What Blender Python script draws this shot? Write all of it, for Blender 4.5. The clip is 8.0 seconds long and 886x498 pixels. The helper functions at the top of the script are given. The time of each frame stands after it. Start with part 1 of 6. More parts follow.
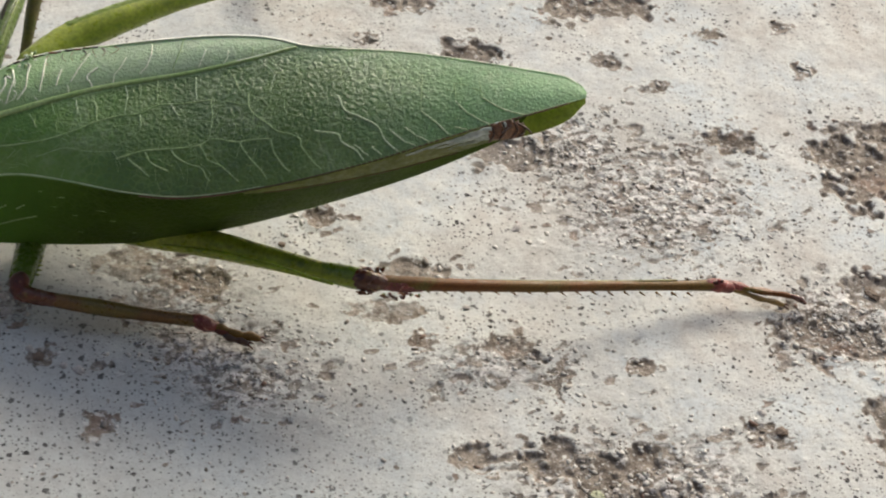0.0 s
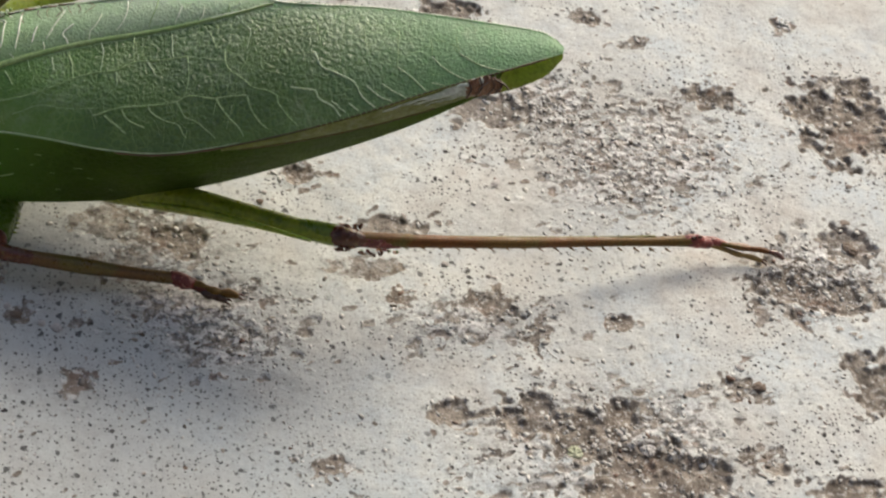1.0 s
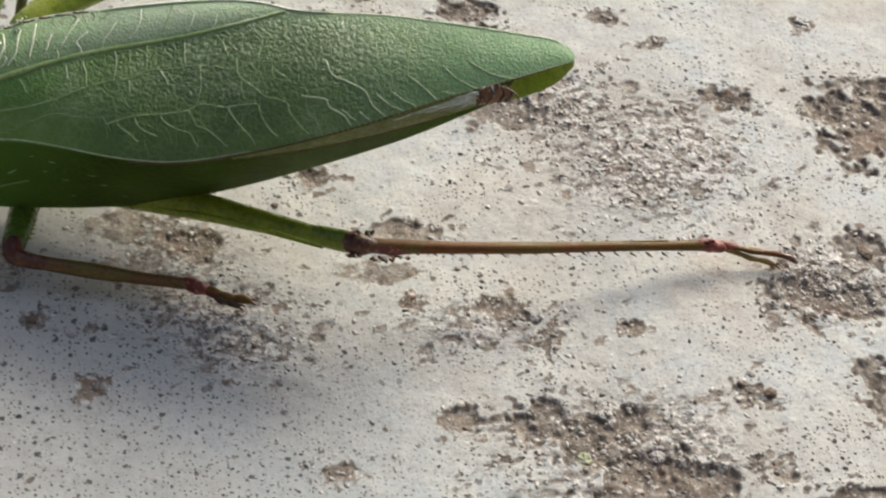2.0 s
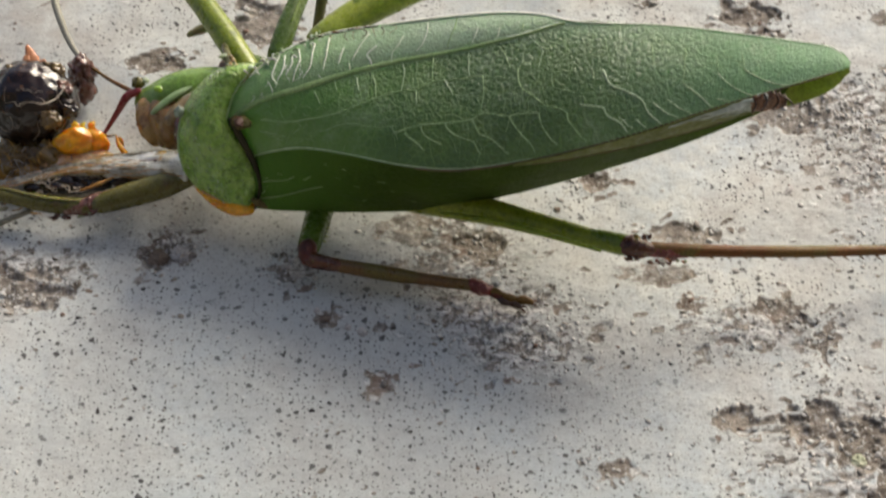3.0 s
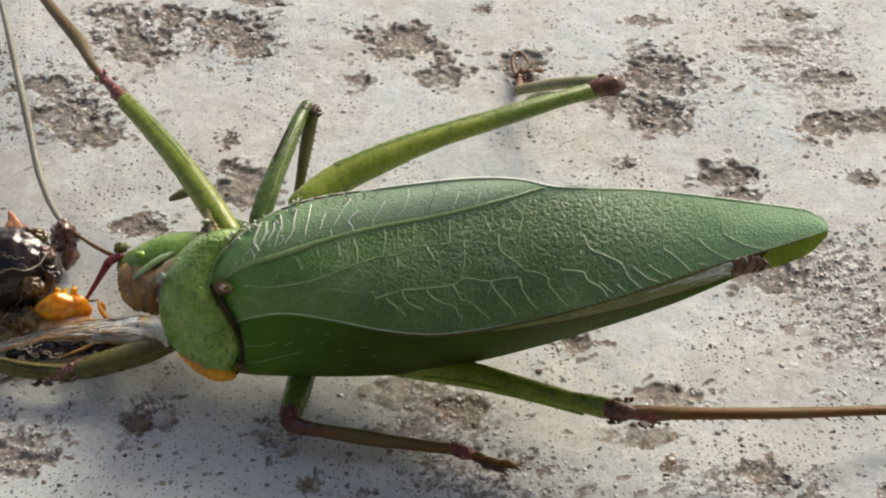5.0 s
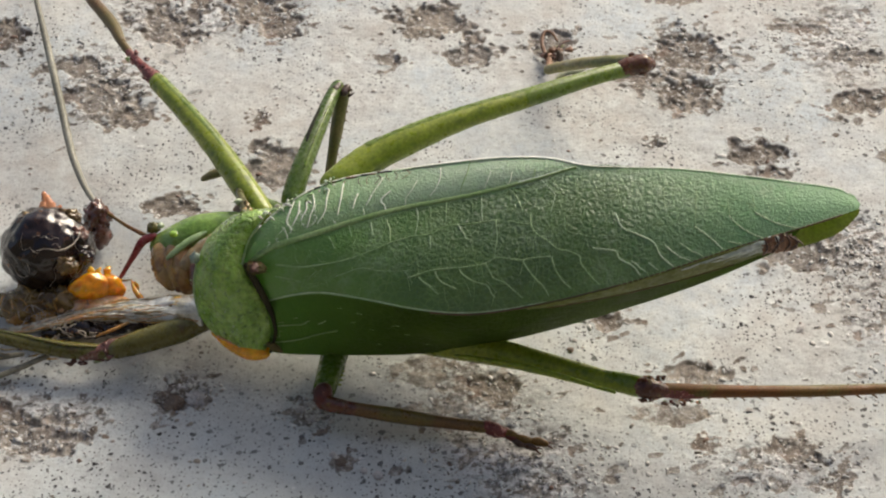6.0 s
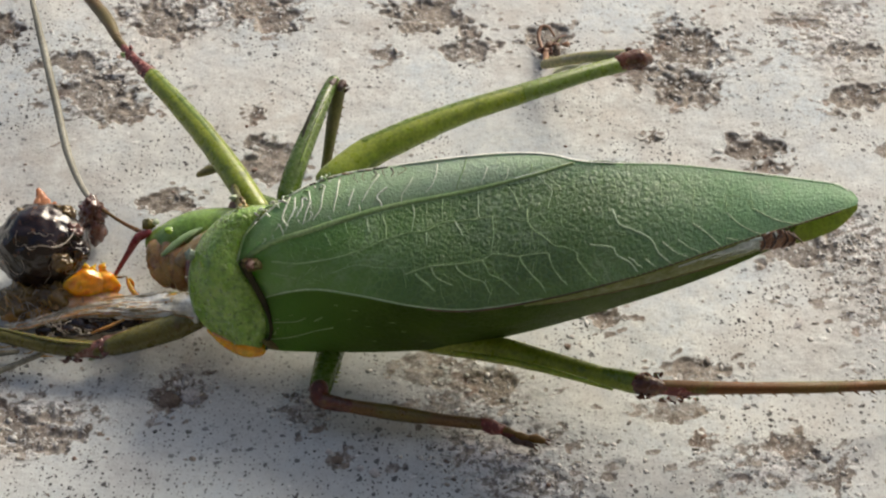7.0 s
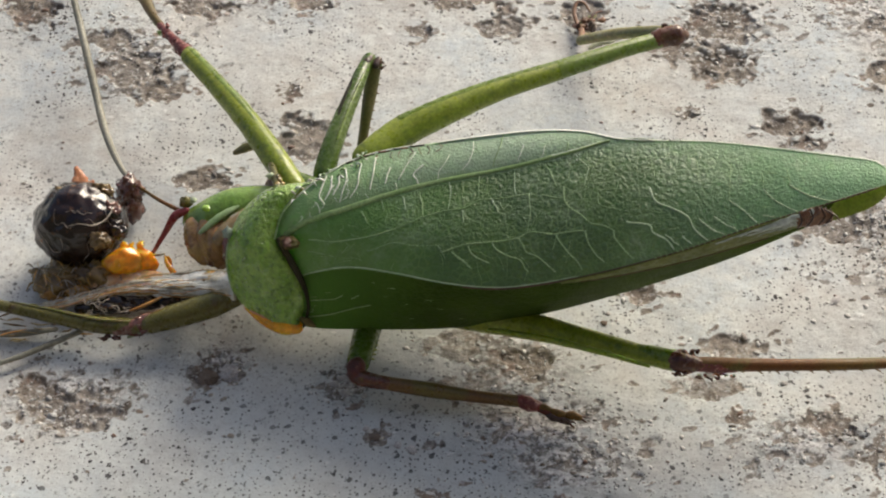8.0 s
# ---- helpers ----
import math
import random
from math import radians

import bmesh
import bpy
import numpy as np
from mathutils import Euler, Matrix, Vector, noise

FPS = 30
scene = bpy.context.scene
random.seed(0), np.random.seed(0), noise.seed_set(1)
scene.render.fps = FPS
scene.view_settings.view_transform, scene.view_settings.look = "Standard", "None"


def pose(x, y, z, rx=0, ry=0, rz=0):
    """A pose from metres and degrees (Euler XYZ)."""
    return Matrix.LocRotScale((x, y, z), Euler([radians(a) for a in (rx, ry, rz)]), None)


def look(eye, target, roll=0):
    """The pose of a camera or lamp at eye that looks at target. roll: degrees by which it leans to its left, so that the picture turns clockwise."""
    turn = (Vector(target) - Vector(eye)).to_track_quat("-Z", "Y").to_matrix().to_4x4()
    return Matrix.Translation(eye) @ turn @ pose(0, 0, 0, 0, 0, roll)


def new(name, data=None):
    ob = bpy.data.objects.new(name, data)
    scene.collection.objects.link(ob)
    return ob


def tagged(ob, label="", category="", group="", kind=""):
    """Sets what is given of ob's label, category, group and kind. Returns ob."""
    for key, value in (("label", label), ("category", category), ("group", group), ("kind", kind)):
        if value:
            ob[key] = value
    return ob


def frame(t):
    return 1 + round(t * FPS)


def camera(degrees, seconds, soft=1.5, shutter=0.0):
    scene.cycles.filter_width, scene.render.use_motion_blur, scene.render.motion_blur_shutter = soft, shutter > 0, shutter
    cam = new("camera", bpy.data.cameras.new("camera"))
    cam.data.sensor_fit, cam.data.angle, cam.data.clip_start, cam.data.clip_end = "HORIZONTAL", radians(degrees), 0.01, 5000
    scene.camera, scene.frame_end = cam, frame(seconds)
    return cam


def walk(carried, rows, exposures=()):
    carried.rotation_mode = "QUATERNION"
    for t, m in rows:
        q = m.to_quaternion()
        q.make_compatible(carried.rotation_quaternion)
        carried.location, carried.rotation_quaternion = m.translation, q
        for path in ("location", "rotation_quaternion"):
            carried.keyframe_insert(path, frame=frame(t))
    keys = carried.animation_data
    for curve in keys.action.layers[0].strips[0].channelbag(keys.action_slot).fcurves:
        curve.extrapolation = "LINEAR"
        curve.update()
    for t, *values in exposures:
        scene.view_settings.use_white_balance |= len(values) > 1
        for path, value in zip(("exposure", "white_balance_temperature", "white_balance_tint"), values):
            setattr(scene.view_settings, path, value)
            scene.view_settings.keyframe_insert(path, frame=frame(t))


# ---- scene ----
cam = camera(25.0, 8.0, soft=2.1, shutter=0.45)
# seconds; millimetres; degrees
PATH = [
    (0, -5.566, -116.617, 114.543, 43.578, -7.627, -7.126),
    (0.2, -5.882, -116.944, 114.307, 43.661, -7.478, -7.083),
    (0.3, -5.395, -116.635, 113.941, 43.622, -7.550, -7.076),
    (0.4, -5.666, -116.458, 114.006, 43.500, -7.688, -7.235),
    (0.5, -5.609, -116.289, 113.671, 43.245, -7.748, -7.322),
    (0.6, -5.147, -116.117, 113.892, 42.905, -7.602, -7.247),
    (0.8, -5.199, -116.428, 113.958, 42.703, -7.821, -7.489),
    (0.9, -5.214, -116.719, 113.904, 42.639, -7.750, -7.604),
    (1, -4.946, -116.835, 114.514, 42.451, -7.792, -7.530),
    (1.1, -4.926, -116.744, 114.023, 42.237, -7.933, -7.754),
    (1.2, -4.951, -116.878, 113.875, 42.053, -7.791, -7.589),
    (2.3, -1.313, -114.963, 119.595, 41.074, -5.279, -5.676),
    (2.4, -1.187, -115.530, 120.226, 41.023, -4.045, -4.924),
    (2.5, -1.060, -116.097, 120.858, 40.769, -2.900, -3.686),
    (2.6, -0.656, -116.959, 121.360, 39.919, -2.471, -3.203),
    (2.7, -0.261, -118.042, 122.050, 39.822, -2.119, -2.842),
    (2.8, -0.046, -117.149, 121.998, 39.746, -0.906, -1.650),
    (2.9, -0.175, -117.636, 122.269, 40.406, -0.175, -0.814),
    (3, 0.318, -117.884, 122.131, 40.622, 0.031, -0.449),
    (3.1, 0.560, -117.893, 123.274, 41.554, 0.009, -0.184),
    (3.2, -0.390, -118.386, 123.519, 42.832, -0.175, -0.163),
    (3.3, 0.065, -118.203, 123.909, 43.765, -0.191, -0.013),
    (3.4, -0.025, -118.051, 124.343, 44.227, -0.334, -0.035),
    (3.5, 0.220, -118.288, 123.996, 44.673, -0.018, 0.098),
    (3.7, 0.293, -117.676, 124.371, 44.792, 0.186, 0.103),
    (4, 0.170, -117.241, 124.597, 45.136, 0.487, 0.046),
    (4.2, 0.118, -116.856, 123.742, 45.196, 0.401, -0.245),
    (4.5, -0.143, -116.133, 124.200, 45.141, 0.011, -0.787),
    (4.7, 0.191, -116.278, 123.612, 44.857, -0.136, -1.083),
    (5.8, -0.257, -117.135, 125.182, 44.209, 0.155, -1.108),
    (6, -0.702, -117.032, 124.358, 43.949, 0.422, -0.836),
    (6.2, -0.414, -117.285, 124.641, 43.803, 0.348, -0.765),
    (6.5, -0.870, -116.908, 124.611, 43.885, 0.585, -0.298),
    (6.8, -0.612, -116.784, 124.740, 44.127, 0.377, -0.649),
    (7, -0.578, -116.270, 124.102, 43.709, 0.433, -0.938),
    (7.2, -1.201, -115.897, 124.262, 43.247, 0.678, -0.926),
    (7.5, -0.909, -115.919, 124.414, 43.062, 0.990, -0.690),
    (7.8, -0.931, -116.272, 124.385, 43.069, 1.179, -0.505),
    (8, -0.822, -116.093, 124.730, 42.872, 1.222, -0.383),
]
walk(cam, [(t, pose(x / 1000, y / 1000, z / 1000, rx, ry, rz)) for t, x, y, z, rx, ry, rz in PATH], exposures=[(0.0, 1.0), (3.0, 1.0), (4.0, 0.97), (8.0, 0.98)])

# ---- light: open shade, a bright soft sky on the far side ----
world = bpy.data.worlds.new("sky")
world.use_nodes = True
scene.world = world
sky = world.node_tree.nodes.new("ShaderNodeTexSky")
sky.sky_type, sky.sun_disc = "NISHITA", False
sky.sun_elevation, sky.sun_rotation = radians(32.3), radians(33.7)
sky.air_density, sky.dust_density, sky.ozone_density = 0.9, 4.0, 0.6
background = world.node_tree.nodes["Background"]
world.node_tree.links.new(sky.outputs[0], background.inputs[0])
background.inputs[1].default_value = 0.07
sun = new("sun", bpy.data.lights.new("sun", "SUN"))
sun.data.energy, sun.data.angle, sun.data.color = 1.52, radians(28), (1.0, 0.925, 0.785)
sun.matrix_world = look((0.72, 1.08, 0.82), (0, 0, 0))

# ---- materials ----
rng = np.random.default_rng(7)


class Graph:
    """A node material with its Principled shader."""

    def __init__(self, name):
        self.m = bpy.data.materials.new(name)
        self.m.use_nodes = True
        self.t = self.m.node_tree
        self.b = self.t.nodes["Principled BSDF"]
        self.co = self.t.nodes.new("ShaderNodeTexCoord").outputs["Object"]

    def link(self, a, b):
        self.t.links.new(a, b)

    def noise(self, scale, detail=3.0, rough=0.55, stretch=None):
        n = self.t.nodes.new("ShaderNodeTexNoise")
        n.inputs["Scale"].default_value, n.inputs["Detail"].default_value = scale, detail
        n.inputs["Roughness"].default_value = rough
        if stretch:
            k = self.t.nodes.new("ShaderNodeMapping")
            k.inputs["Scale"].default_value = stretch
            self.link(self.co, k.inputs[0])
            self.link(k.outputs[0], n.inputs[0])
        else:
            self.link(self.co, n.inputs[0])
        return n.outputs[0]

    def cells(self, scale, feature="F1", random_=1.0, flat="3D"):
        n = self.t.nodes.new("ShaderNodeTexVoronoi")
        n.feature = feature
        n.voronoi_dimensions = flat
        n.inputs["Scale"].default_value, n.inputs["Randomness"].default_value = scale, random_
        self.link(self.co, n.inputs[0])
        return n

    def ramp(self, value, lo, hi, a=0.0, b=1.0):
        n = self.t.nodes.new("ShaderNodeMapRange")
        n.interpolation_type = "SMOOTHSTEP"
        for k, v in zip((1, 2, 3, 4), (lo, hi, a, b)):
            n.inputs[k].default_value = v
        self.link(value, n.inputs[0])
        return n.outputs[0]

    def math(self, kind, a, b):
        n = self.t.nodes.new("ShaderNodeMath")
        n.operation = kind
        for k, v in ((0, a), (1, b)):
            if isinstance(v, (int, float)):
                n.inputs[k].default_value = v
            else:
                self.link(v, n.inputs[k])
        return n.outputs[0]

    def mix(self, f, a, b):
        n = self.t.nodes.new("ShaderNodeMix")
        n.data_type = "RGBA"
        for k, v in ((0, f), (6, a), (7, b)):
            if isinstance(v, tuple):
                n.inputs[k].default_value = (*v, 1)
            elif isinstance(v, (int, float)):
                n.inputs[k].default_value = v
            else:
                self.link(v, n.inputs[k])
        return n.outputs[2]

    def value(self, name):
        n = self.t.nodes.new("ShaderNodeAttribute")
        n.attribute_name = name
        return n.outputs["Fac"]

    def bump(self, height, strength, metres):
        n = self.t.nodes.new("ShaderNodeBump")
        n.inputs["Strength"].default_value, n.inputs["Distance"].default_value = strength, metres
        self.link(height, n.inputs["Height"])
        old = self.b.inputs["Normal"].links
        if old:
            self.link(old[0].from_socket, n.inputs["Normal"])
        self.link(n.outputs[0], self.b.inputs["Normal"])

    def set(self, **kw):
        for k, v in kw.items():
            self.b.inputs[k.replace("_", " ")].default_value = v
        return self


def tissue(name, a, b, scale=600.0, rough=0.4, fine=4000.0, lift=0.00005, c=None, glow=0.0, **more):
    """Insect skin and tissue: two or three colours in coarse patches and fine grain, with a fine relief."""
    g = Graph(name)
    col = g.mix(g.ramp(g.noise(scale, 3), 0.35, 0.65), a, b)
    if c:
        col = g.mix(g.ramp(g.noise(scale * 2.3, 4), 0.55, 0.7), col, c)
    dark = g.ramp(g.noise(fine, 2), 0.3, 0.7, 0.78, 1.12)
    n = g.t.nodes.new("ShaderNodeVectorMath")
    n.operation = "SCALE"
    g.link(col, n.inputs[0])
    g.link(dark, n.inputs["Scale"])
    g.link(n.outputs[0], g.b.inputs["Base Color"])
    g.link(g.ramp(g.noise(fine * 0.4, 2), 0.3, 0.7, rough * 0.75, rough * 1.25), g.b.inputs["Roughness"])
    g.bump(g.noise(fine, 3), 0.6, lift)
    if glow:
        g.set(Subsurface_Weight=glow, Subsurface_Scale=0.0012)
        g.b.inputs["Subsurface Radius"].default_value = (0.6, 1.0, 0.15)
    g.set(**more)
    return g.m


def concrete():
    g = Graph("weathered concrete")
    warm = g.mix(g.ramp(g.noise(70, 4), 0.38, 0.62), (0.515, 0.490, 0.448), (0.545, 0.592, 0.606))
    warm = g.mix(g.ramp(g.noise(450, 5, 0.65), 0.35, 0.7), warm, (0.630, 0.640, 0.604))
    warm = g.mix(g.ramp(g.noise(1700, 4, 0.7), 0.52, 0.75, 0, 0.55), warm, (0.35, 0.32, 0.295))
    warm = g.mix(g.ramp(g.noise(38, 5, 0.6), 0.46, 0.72, 0, 0.5), warm, (0.388, 0.388, 0.370))
    # cool grey shade of the foreground, painted into the cement as a patch
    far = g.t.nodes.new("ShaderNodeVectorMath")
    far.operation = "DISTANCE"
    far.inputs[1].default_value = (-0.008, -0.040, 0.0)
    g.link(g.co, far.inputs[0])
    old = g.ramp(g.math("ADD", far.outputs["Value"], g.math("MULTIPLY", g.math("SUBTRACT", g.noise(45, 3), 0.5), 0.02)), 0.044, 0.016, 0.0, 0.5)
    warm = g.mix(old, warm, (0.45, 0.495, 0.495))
    # fine dark grains of sand in the cement
    for scale, size, tone in ((800.0, 0.16, (0.03, 0.026, 0.026)), (1700.0, 0.20, (0.045, 0.04, 0.038)), (2600.0, 0.22, (0.10, 0.09, 0.082))):
        v = g.cells(scale, flat="2D")
        sep = g.t.nodes.new("ShaderNodeSeparateColor")
        g.link(v.outputs["Color"], sep.inputs[0])
        radius = g.ramp(sep.outputs[0], 0.48, 0.95, 0.0, size)
        wob = g.math("ADD", v.outputs["Distance"], g.math("MULTIPLY", g.math("SUBTRACT", g.noise(scale * 2.2, 3, 0.7), 0.5), 0.8))
        f = g.ramp(g.math("SUBTRACT", radius, wob), -0.005, 0.02)
        patch = g.math("MAXIMUM", g.ramp(g.noise(110, 4, 0.6), 0.44, 0.62, 0.2, 1.0), g.math("MULTIPLY", old, 1.6))
        warm = g.mix(g.math("MULTIPLY", f, patch), warm, tone)
    # broken flakes of sand and cement in the rough zones
    rough = g.value("rough")
    for turn, squeeze, scale, lo in ((0.35, 0.45, 1800.0, 0.67), (-0.15, 0.6, 2600.0, 0.67), (0.6, 0.9, 3700.0, 0.67)):
        k = g.t.nodes.new("ShaderNodeMapping")
        k.inputs["Rotation"].default_value = (0, 0, turn)
        k.inputs["Scale"].default_value = (squeeze, 1.0, 1.0)
        g.link(g.co, k.inputs[0])
        v = g.t.nodes.new("ShaderNodeTexVoronoi")
        v.voronoi_dimensions = "2D"
        v.inputs["Scale"].default_value = scale
        warp = g.t.nodes.new("ShaderNodeMix")
        warp.data_type = "VECTOR"
        warp.inputs[0].default_value = 0.0004
        g.link(k.outputs[0], warp.inputs[4])
        nz = g.t.nodes.new("ShaderNodeTexNoise")
        nz.inputs["Scale"].default_value = 2500.0
        g.link(g.co, nz.inputs[0])
        g.link(nz.outputs["Color"], warp.inputs[5])
        g.link(warp.outputs[1], v.inputs[0])
        sep = g.t.nodes.new("ShaderNodeSeparateColor")
        g.link(v.outputs["Color"], sep.inputs[0])
        dark = g.math("MULTIPLY", g.ramp(g.math("ADD", sep.outputs[0], g.math("MULTIPLY", rough, 0.35)), lo + 0.28, lo + 0.34), g.ramp(rough, 0.05, 0.5))
        warm = g.mix(g.math("MULTIPLY", dark, 0.55), warm, g.mix(sep.outputs[1], (0.040, 0.033, 0.028), (0.20, 0.17, 0.145)))
        light = g.math("MULTIPLY", g.ramp(sep.outputs[2], 0.70, 0.74), g.ramp(rough, 0.2, 0.7))
        warm = g.mix(g.math("MULTIPLY", light, 0.7), warm, (0.74, 0.72, 0.70))
    # dirt that sits in the pits
    dirt = g.value("dirt")
    grain = g.noise(1500, 5, 0.7)
    loose = g.math("MULTIPLY", g.math("SUBTRACT", g.noise(700, 4, 0.6), 0.5), 1.0)
    fine = g.math("MULTIPLY", g.math("SUBTRACT", grain, 0.5), 0.5)
    f = g.math("MULTIPLY", g.ramp(g.math("ADD", g.math("ADD", dirt, loose), fine), 0.36, 0.50), g.ramp(dirt, 0.08, 0.22))
    soil = g.mix(g.ramp(g.noise(620, 4, 0.65), 0.38, 0.62), (0.105, 0.082, 0.062), (0.31, 0.265, 0.215))
    soil = g.mix(g.ramp(g.noise(180, 2), 0.45, 0.65, 0, 0.5), soil, (0.185, 0.145, 0.115))
    soil = g.mix(g.ramp(g.noise(330, 3), 0.56, 0.68, 0, 0.5), soil, (0.25, 0.16, 0.115))
    soil = g.mix(g.ramp(g.noise(1700, 3, 0.6), 0.58, 0.64, 0, 0.6), soil, (0.46, 0.44, 0.41))
    col = g.mix(g.math("MULTIPLY", f, g.ramp(dirt, 0.4, 0.95, 0.65, 1.0)), warm, soil)
    # loose crumbs, dark and light
    worn = g.math("ADD", rough, dirt)
    much = g.ramp(worn, 0.0, 0.7, 0.12, 0.42)
    crumb = g.noise(1900, 3, 0.6)
    col = g.mix(g.math("MULTIPLY", g.ramp(crumb, 0.58, 0.66), much), col, (0.075, 0.065, 0.057))
    col = g.mix(g.math("MULTIPLY", g.ramp(crumb, 0.42, 0.35), much), col, (0.66, 0.65, 0.625))
    tiny = g.noise(4600, 2, 0.6)
    col = g.mix(g.math("MULTIPLY", g.ramp(tiny, 0.62, 0.70), g.ramp(worn, 0.0, 0.6, 0.28, 0.6)), col, (0.10, 0.088, 0.078))
    chip = g.value("chip")
    broken = g.ramp(g.math("ADD", chip, g.math("MULTIPLY", g.math("SUBTRACT", g.noise(2400, 4, 0.7), 0.5), 1.8)), 0.42, 0.75)
    col = g.mix(g.math("MULTIPLY", broken, g.ramp(chip, 0.05, 0.4, 0.0, 0.8)), col, (0.70, 0.70, 0.67))
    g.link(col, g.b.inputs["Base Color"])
    g.set(Roughness=0.78)
    g.bump(g.math("MULTIPLY", g.noise(1500, 5, 0.7), g.math("ADD", rough, dirt)), 0.45, 0.0004)
    g.bump(g.noise(260, 4, 0.6), 0.3, 0.0005)
    g.bump(g.noise(900, 6, 0.7), 0.35, 0.0002)
    g.bump(g.noise(3100, 4, 0.65), 0.35, 0.00007)
    return g.m


def sand_grains():
    """Grains of many tones: pale cement, grey stone, brown soil."""
    g = Graph("sand grains")
    pick = g.t.nodes.new("ShaderNodeNewGeometry").outputs["Random Per Island"]
    col = g.mix(g.ramp(pick, 0.0, 0.72), (0.44, 0.42, 0.385), (0.62, 0.61, 0.58))
    col = g.mix(g.ramp(pick, 0.76, 0.80), col, (0.27, 0.245, 0.22))
    col = g.mix(g.ramp(pick, 0.93, 0.95), col, (0.15, 0.125, 0.10))
    col = g.mix(g.ramp(pick, 0.97, 0.98), col, (0.22, 0.135, 0.10))
    col = g.mix(g.ramp(g.noise(5200, 3, 0.6), 0.42, 0.62, 0.0, 0.35), col, (0.16, 0.145, 0.13))
    g.link(col, g.b.inputs["Base Color"])
    g.link(g.ramp(pick, 0.0, 1.0, 0.5, 0.9), g.b.inputs["Roughness"])
    return g.m


def leaf_green(name, a, b, pale, pale_sheen, rough=0.43, gloss=0.5):
    """The leaf-like fore wing: a fine net of cells, mottled, with pale patches of painted sheen."""
    g = Graph(name)
    col = g.mix(g.ramp(g.noise(260, 4), 0.35, 0.65), a, b)
    net = g.cells(1700, "DISTANCE_TO_EDGE").outputs["Distance"]
    line = g.ramp(net, 0.02, 0.12, 1.0, 0.0)
    col = g.mix(g.math("MULTIPLY", line, g.ramp(g.noise(300, 2), 0.35, 0.7, 0.10, 0.5)), col, pale)
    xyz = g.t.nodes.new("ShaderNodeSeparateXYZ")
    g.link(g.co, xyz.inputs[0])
    # turned-down margin: dark colour eases to lighter at the base, painting its shading
    if not pale_sheen:
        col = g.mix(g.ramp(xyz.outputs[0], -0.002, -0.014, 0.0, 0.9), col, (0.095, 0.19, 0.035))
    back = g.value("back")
    if pale_sheen:
        # sky gloss on the back field, painted as a paler colour
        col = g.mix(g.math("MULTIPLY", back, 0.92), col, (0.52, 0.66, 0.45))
        # hue shift along x; its lighter tones also paint fill and sky reflection
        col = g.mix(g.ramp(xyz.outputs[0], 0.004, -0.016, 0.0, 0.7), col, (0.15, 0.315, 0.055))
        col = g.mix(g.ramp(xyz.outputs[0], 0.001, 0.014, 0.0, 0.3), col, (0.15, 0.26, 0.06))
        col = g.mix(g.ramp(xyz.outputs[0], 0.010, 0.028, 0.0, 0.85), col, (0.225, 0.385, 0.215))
    # pale patches that paint the gloss of the wrinkles
    f = g.math("MULTIPLY", g.ramp(g.noise(140, 3), 0.47, 0.68), g.ramp(g.noise(1500, 4, 0.7), 0.36, 0.62))
    col = g.mix(g.math("MULTIPLY", f, pale_sheen), col, (0.34, 0.42, 0.27))
    g.link(col, g.b.inputs["Base Color"])
    g.link(g.math("SUBTRACT", g.ramp(g.noise(500, 3), 0.3, 0.7, rough - 0.07, rough + 0.07), g.math("SUBTRACT", g.math("MULTIPLY", back, 0.12), g.ramp(xyz.outputs[0], 0.012, 0.026, 0.0, 0.25))), g.b.inputs["Roughness"])
    g.bump(g.noise(420, 4, 0.6), 0.25, 0.0005)
    leathery = g.math("MULTIPLY", g.ramp(xyz.outputs[0], -0.010, 0.008, 0.55, 1.0), g.ramp(xyz.outputs[0], 0.012, 0.026, 1.0, 0.2))
    leathery = g.math("MULTIPLY", leathery, g.ramp(back, 0.0, 1.0, 1.0, 0.3))
    g.bump(g.math("MULTIPLY", g.noise(3000, 4, 0.65, (1.0, 0.55, 0.55)), leathery), 0.6, 0.00022)
    g.bump(g.math("MULTIPLY", net, leathery), 0.5, 0.00025)
    g.bump(g.cells(3300, "DISTANCE_TO_EDGE").outputs["Distance"], 0.42, 0.00016)
    g.bump(g.noise(4200, 4, 0.65), 0.6, 0.00008)
    g.link(g.ramp(leathery, 0.1, 1.0, gloss * 0.5, gloss * 1.2), g.b.inputs["Specular IOR Level"])
    g.set(Subsurface_Weight=0.25, Subsurface_Scale=0.0006)
    g.b.inputs["Subsurface Radius"].default_value = (0.5, 1.0, 0.3)
    return g.m


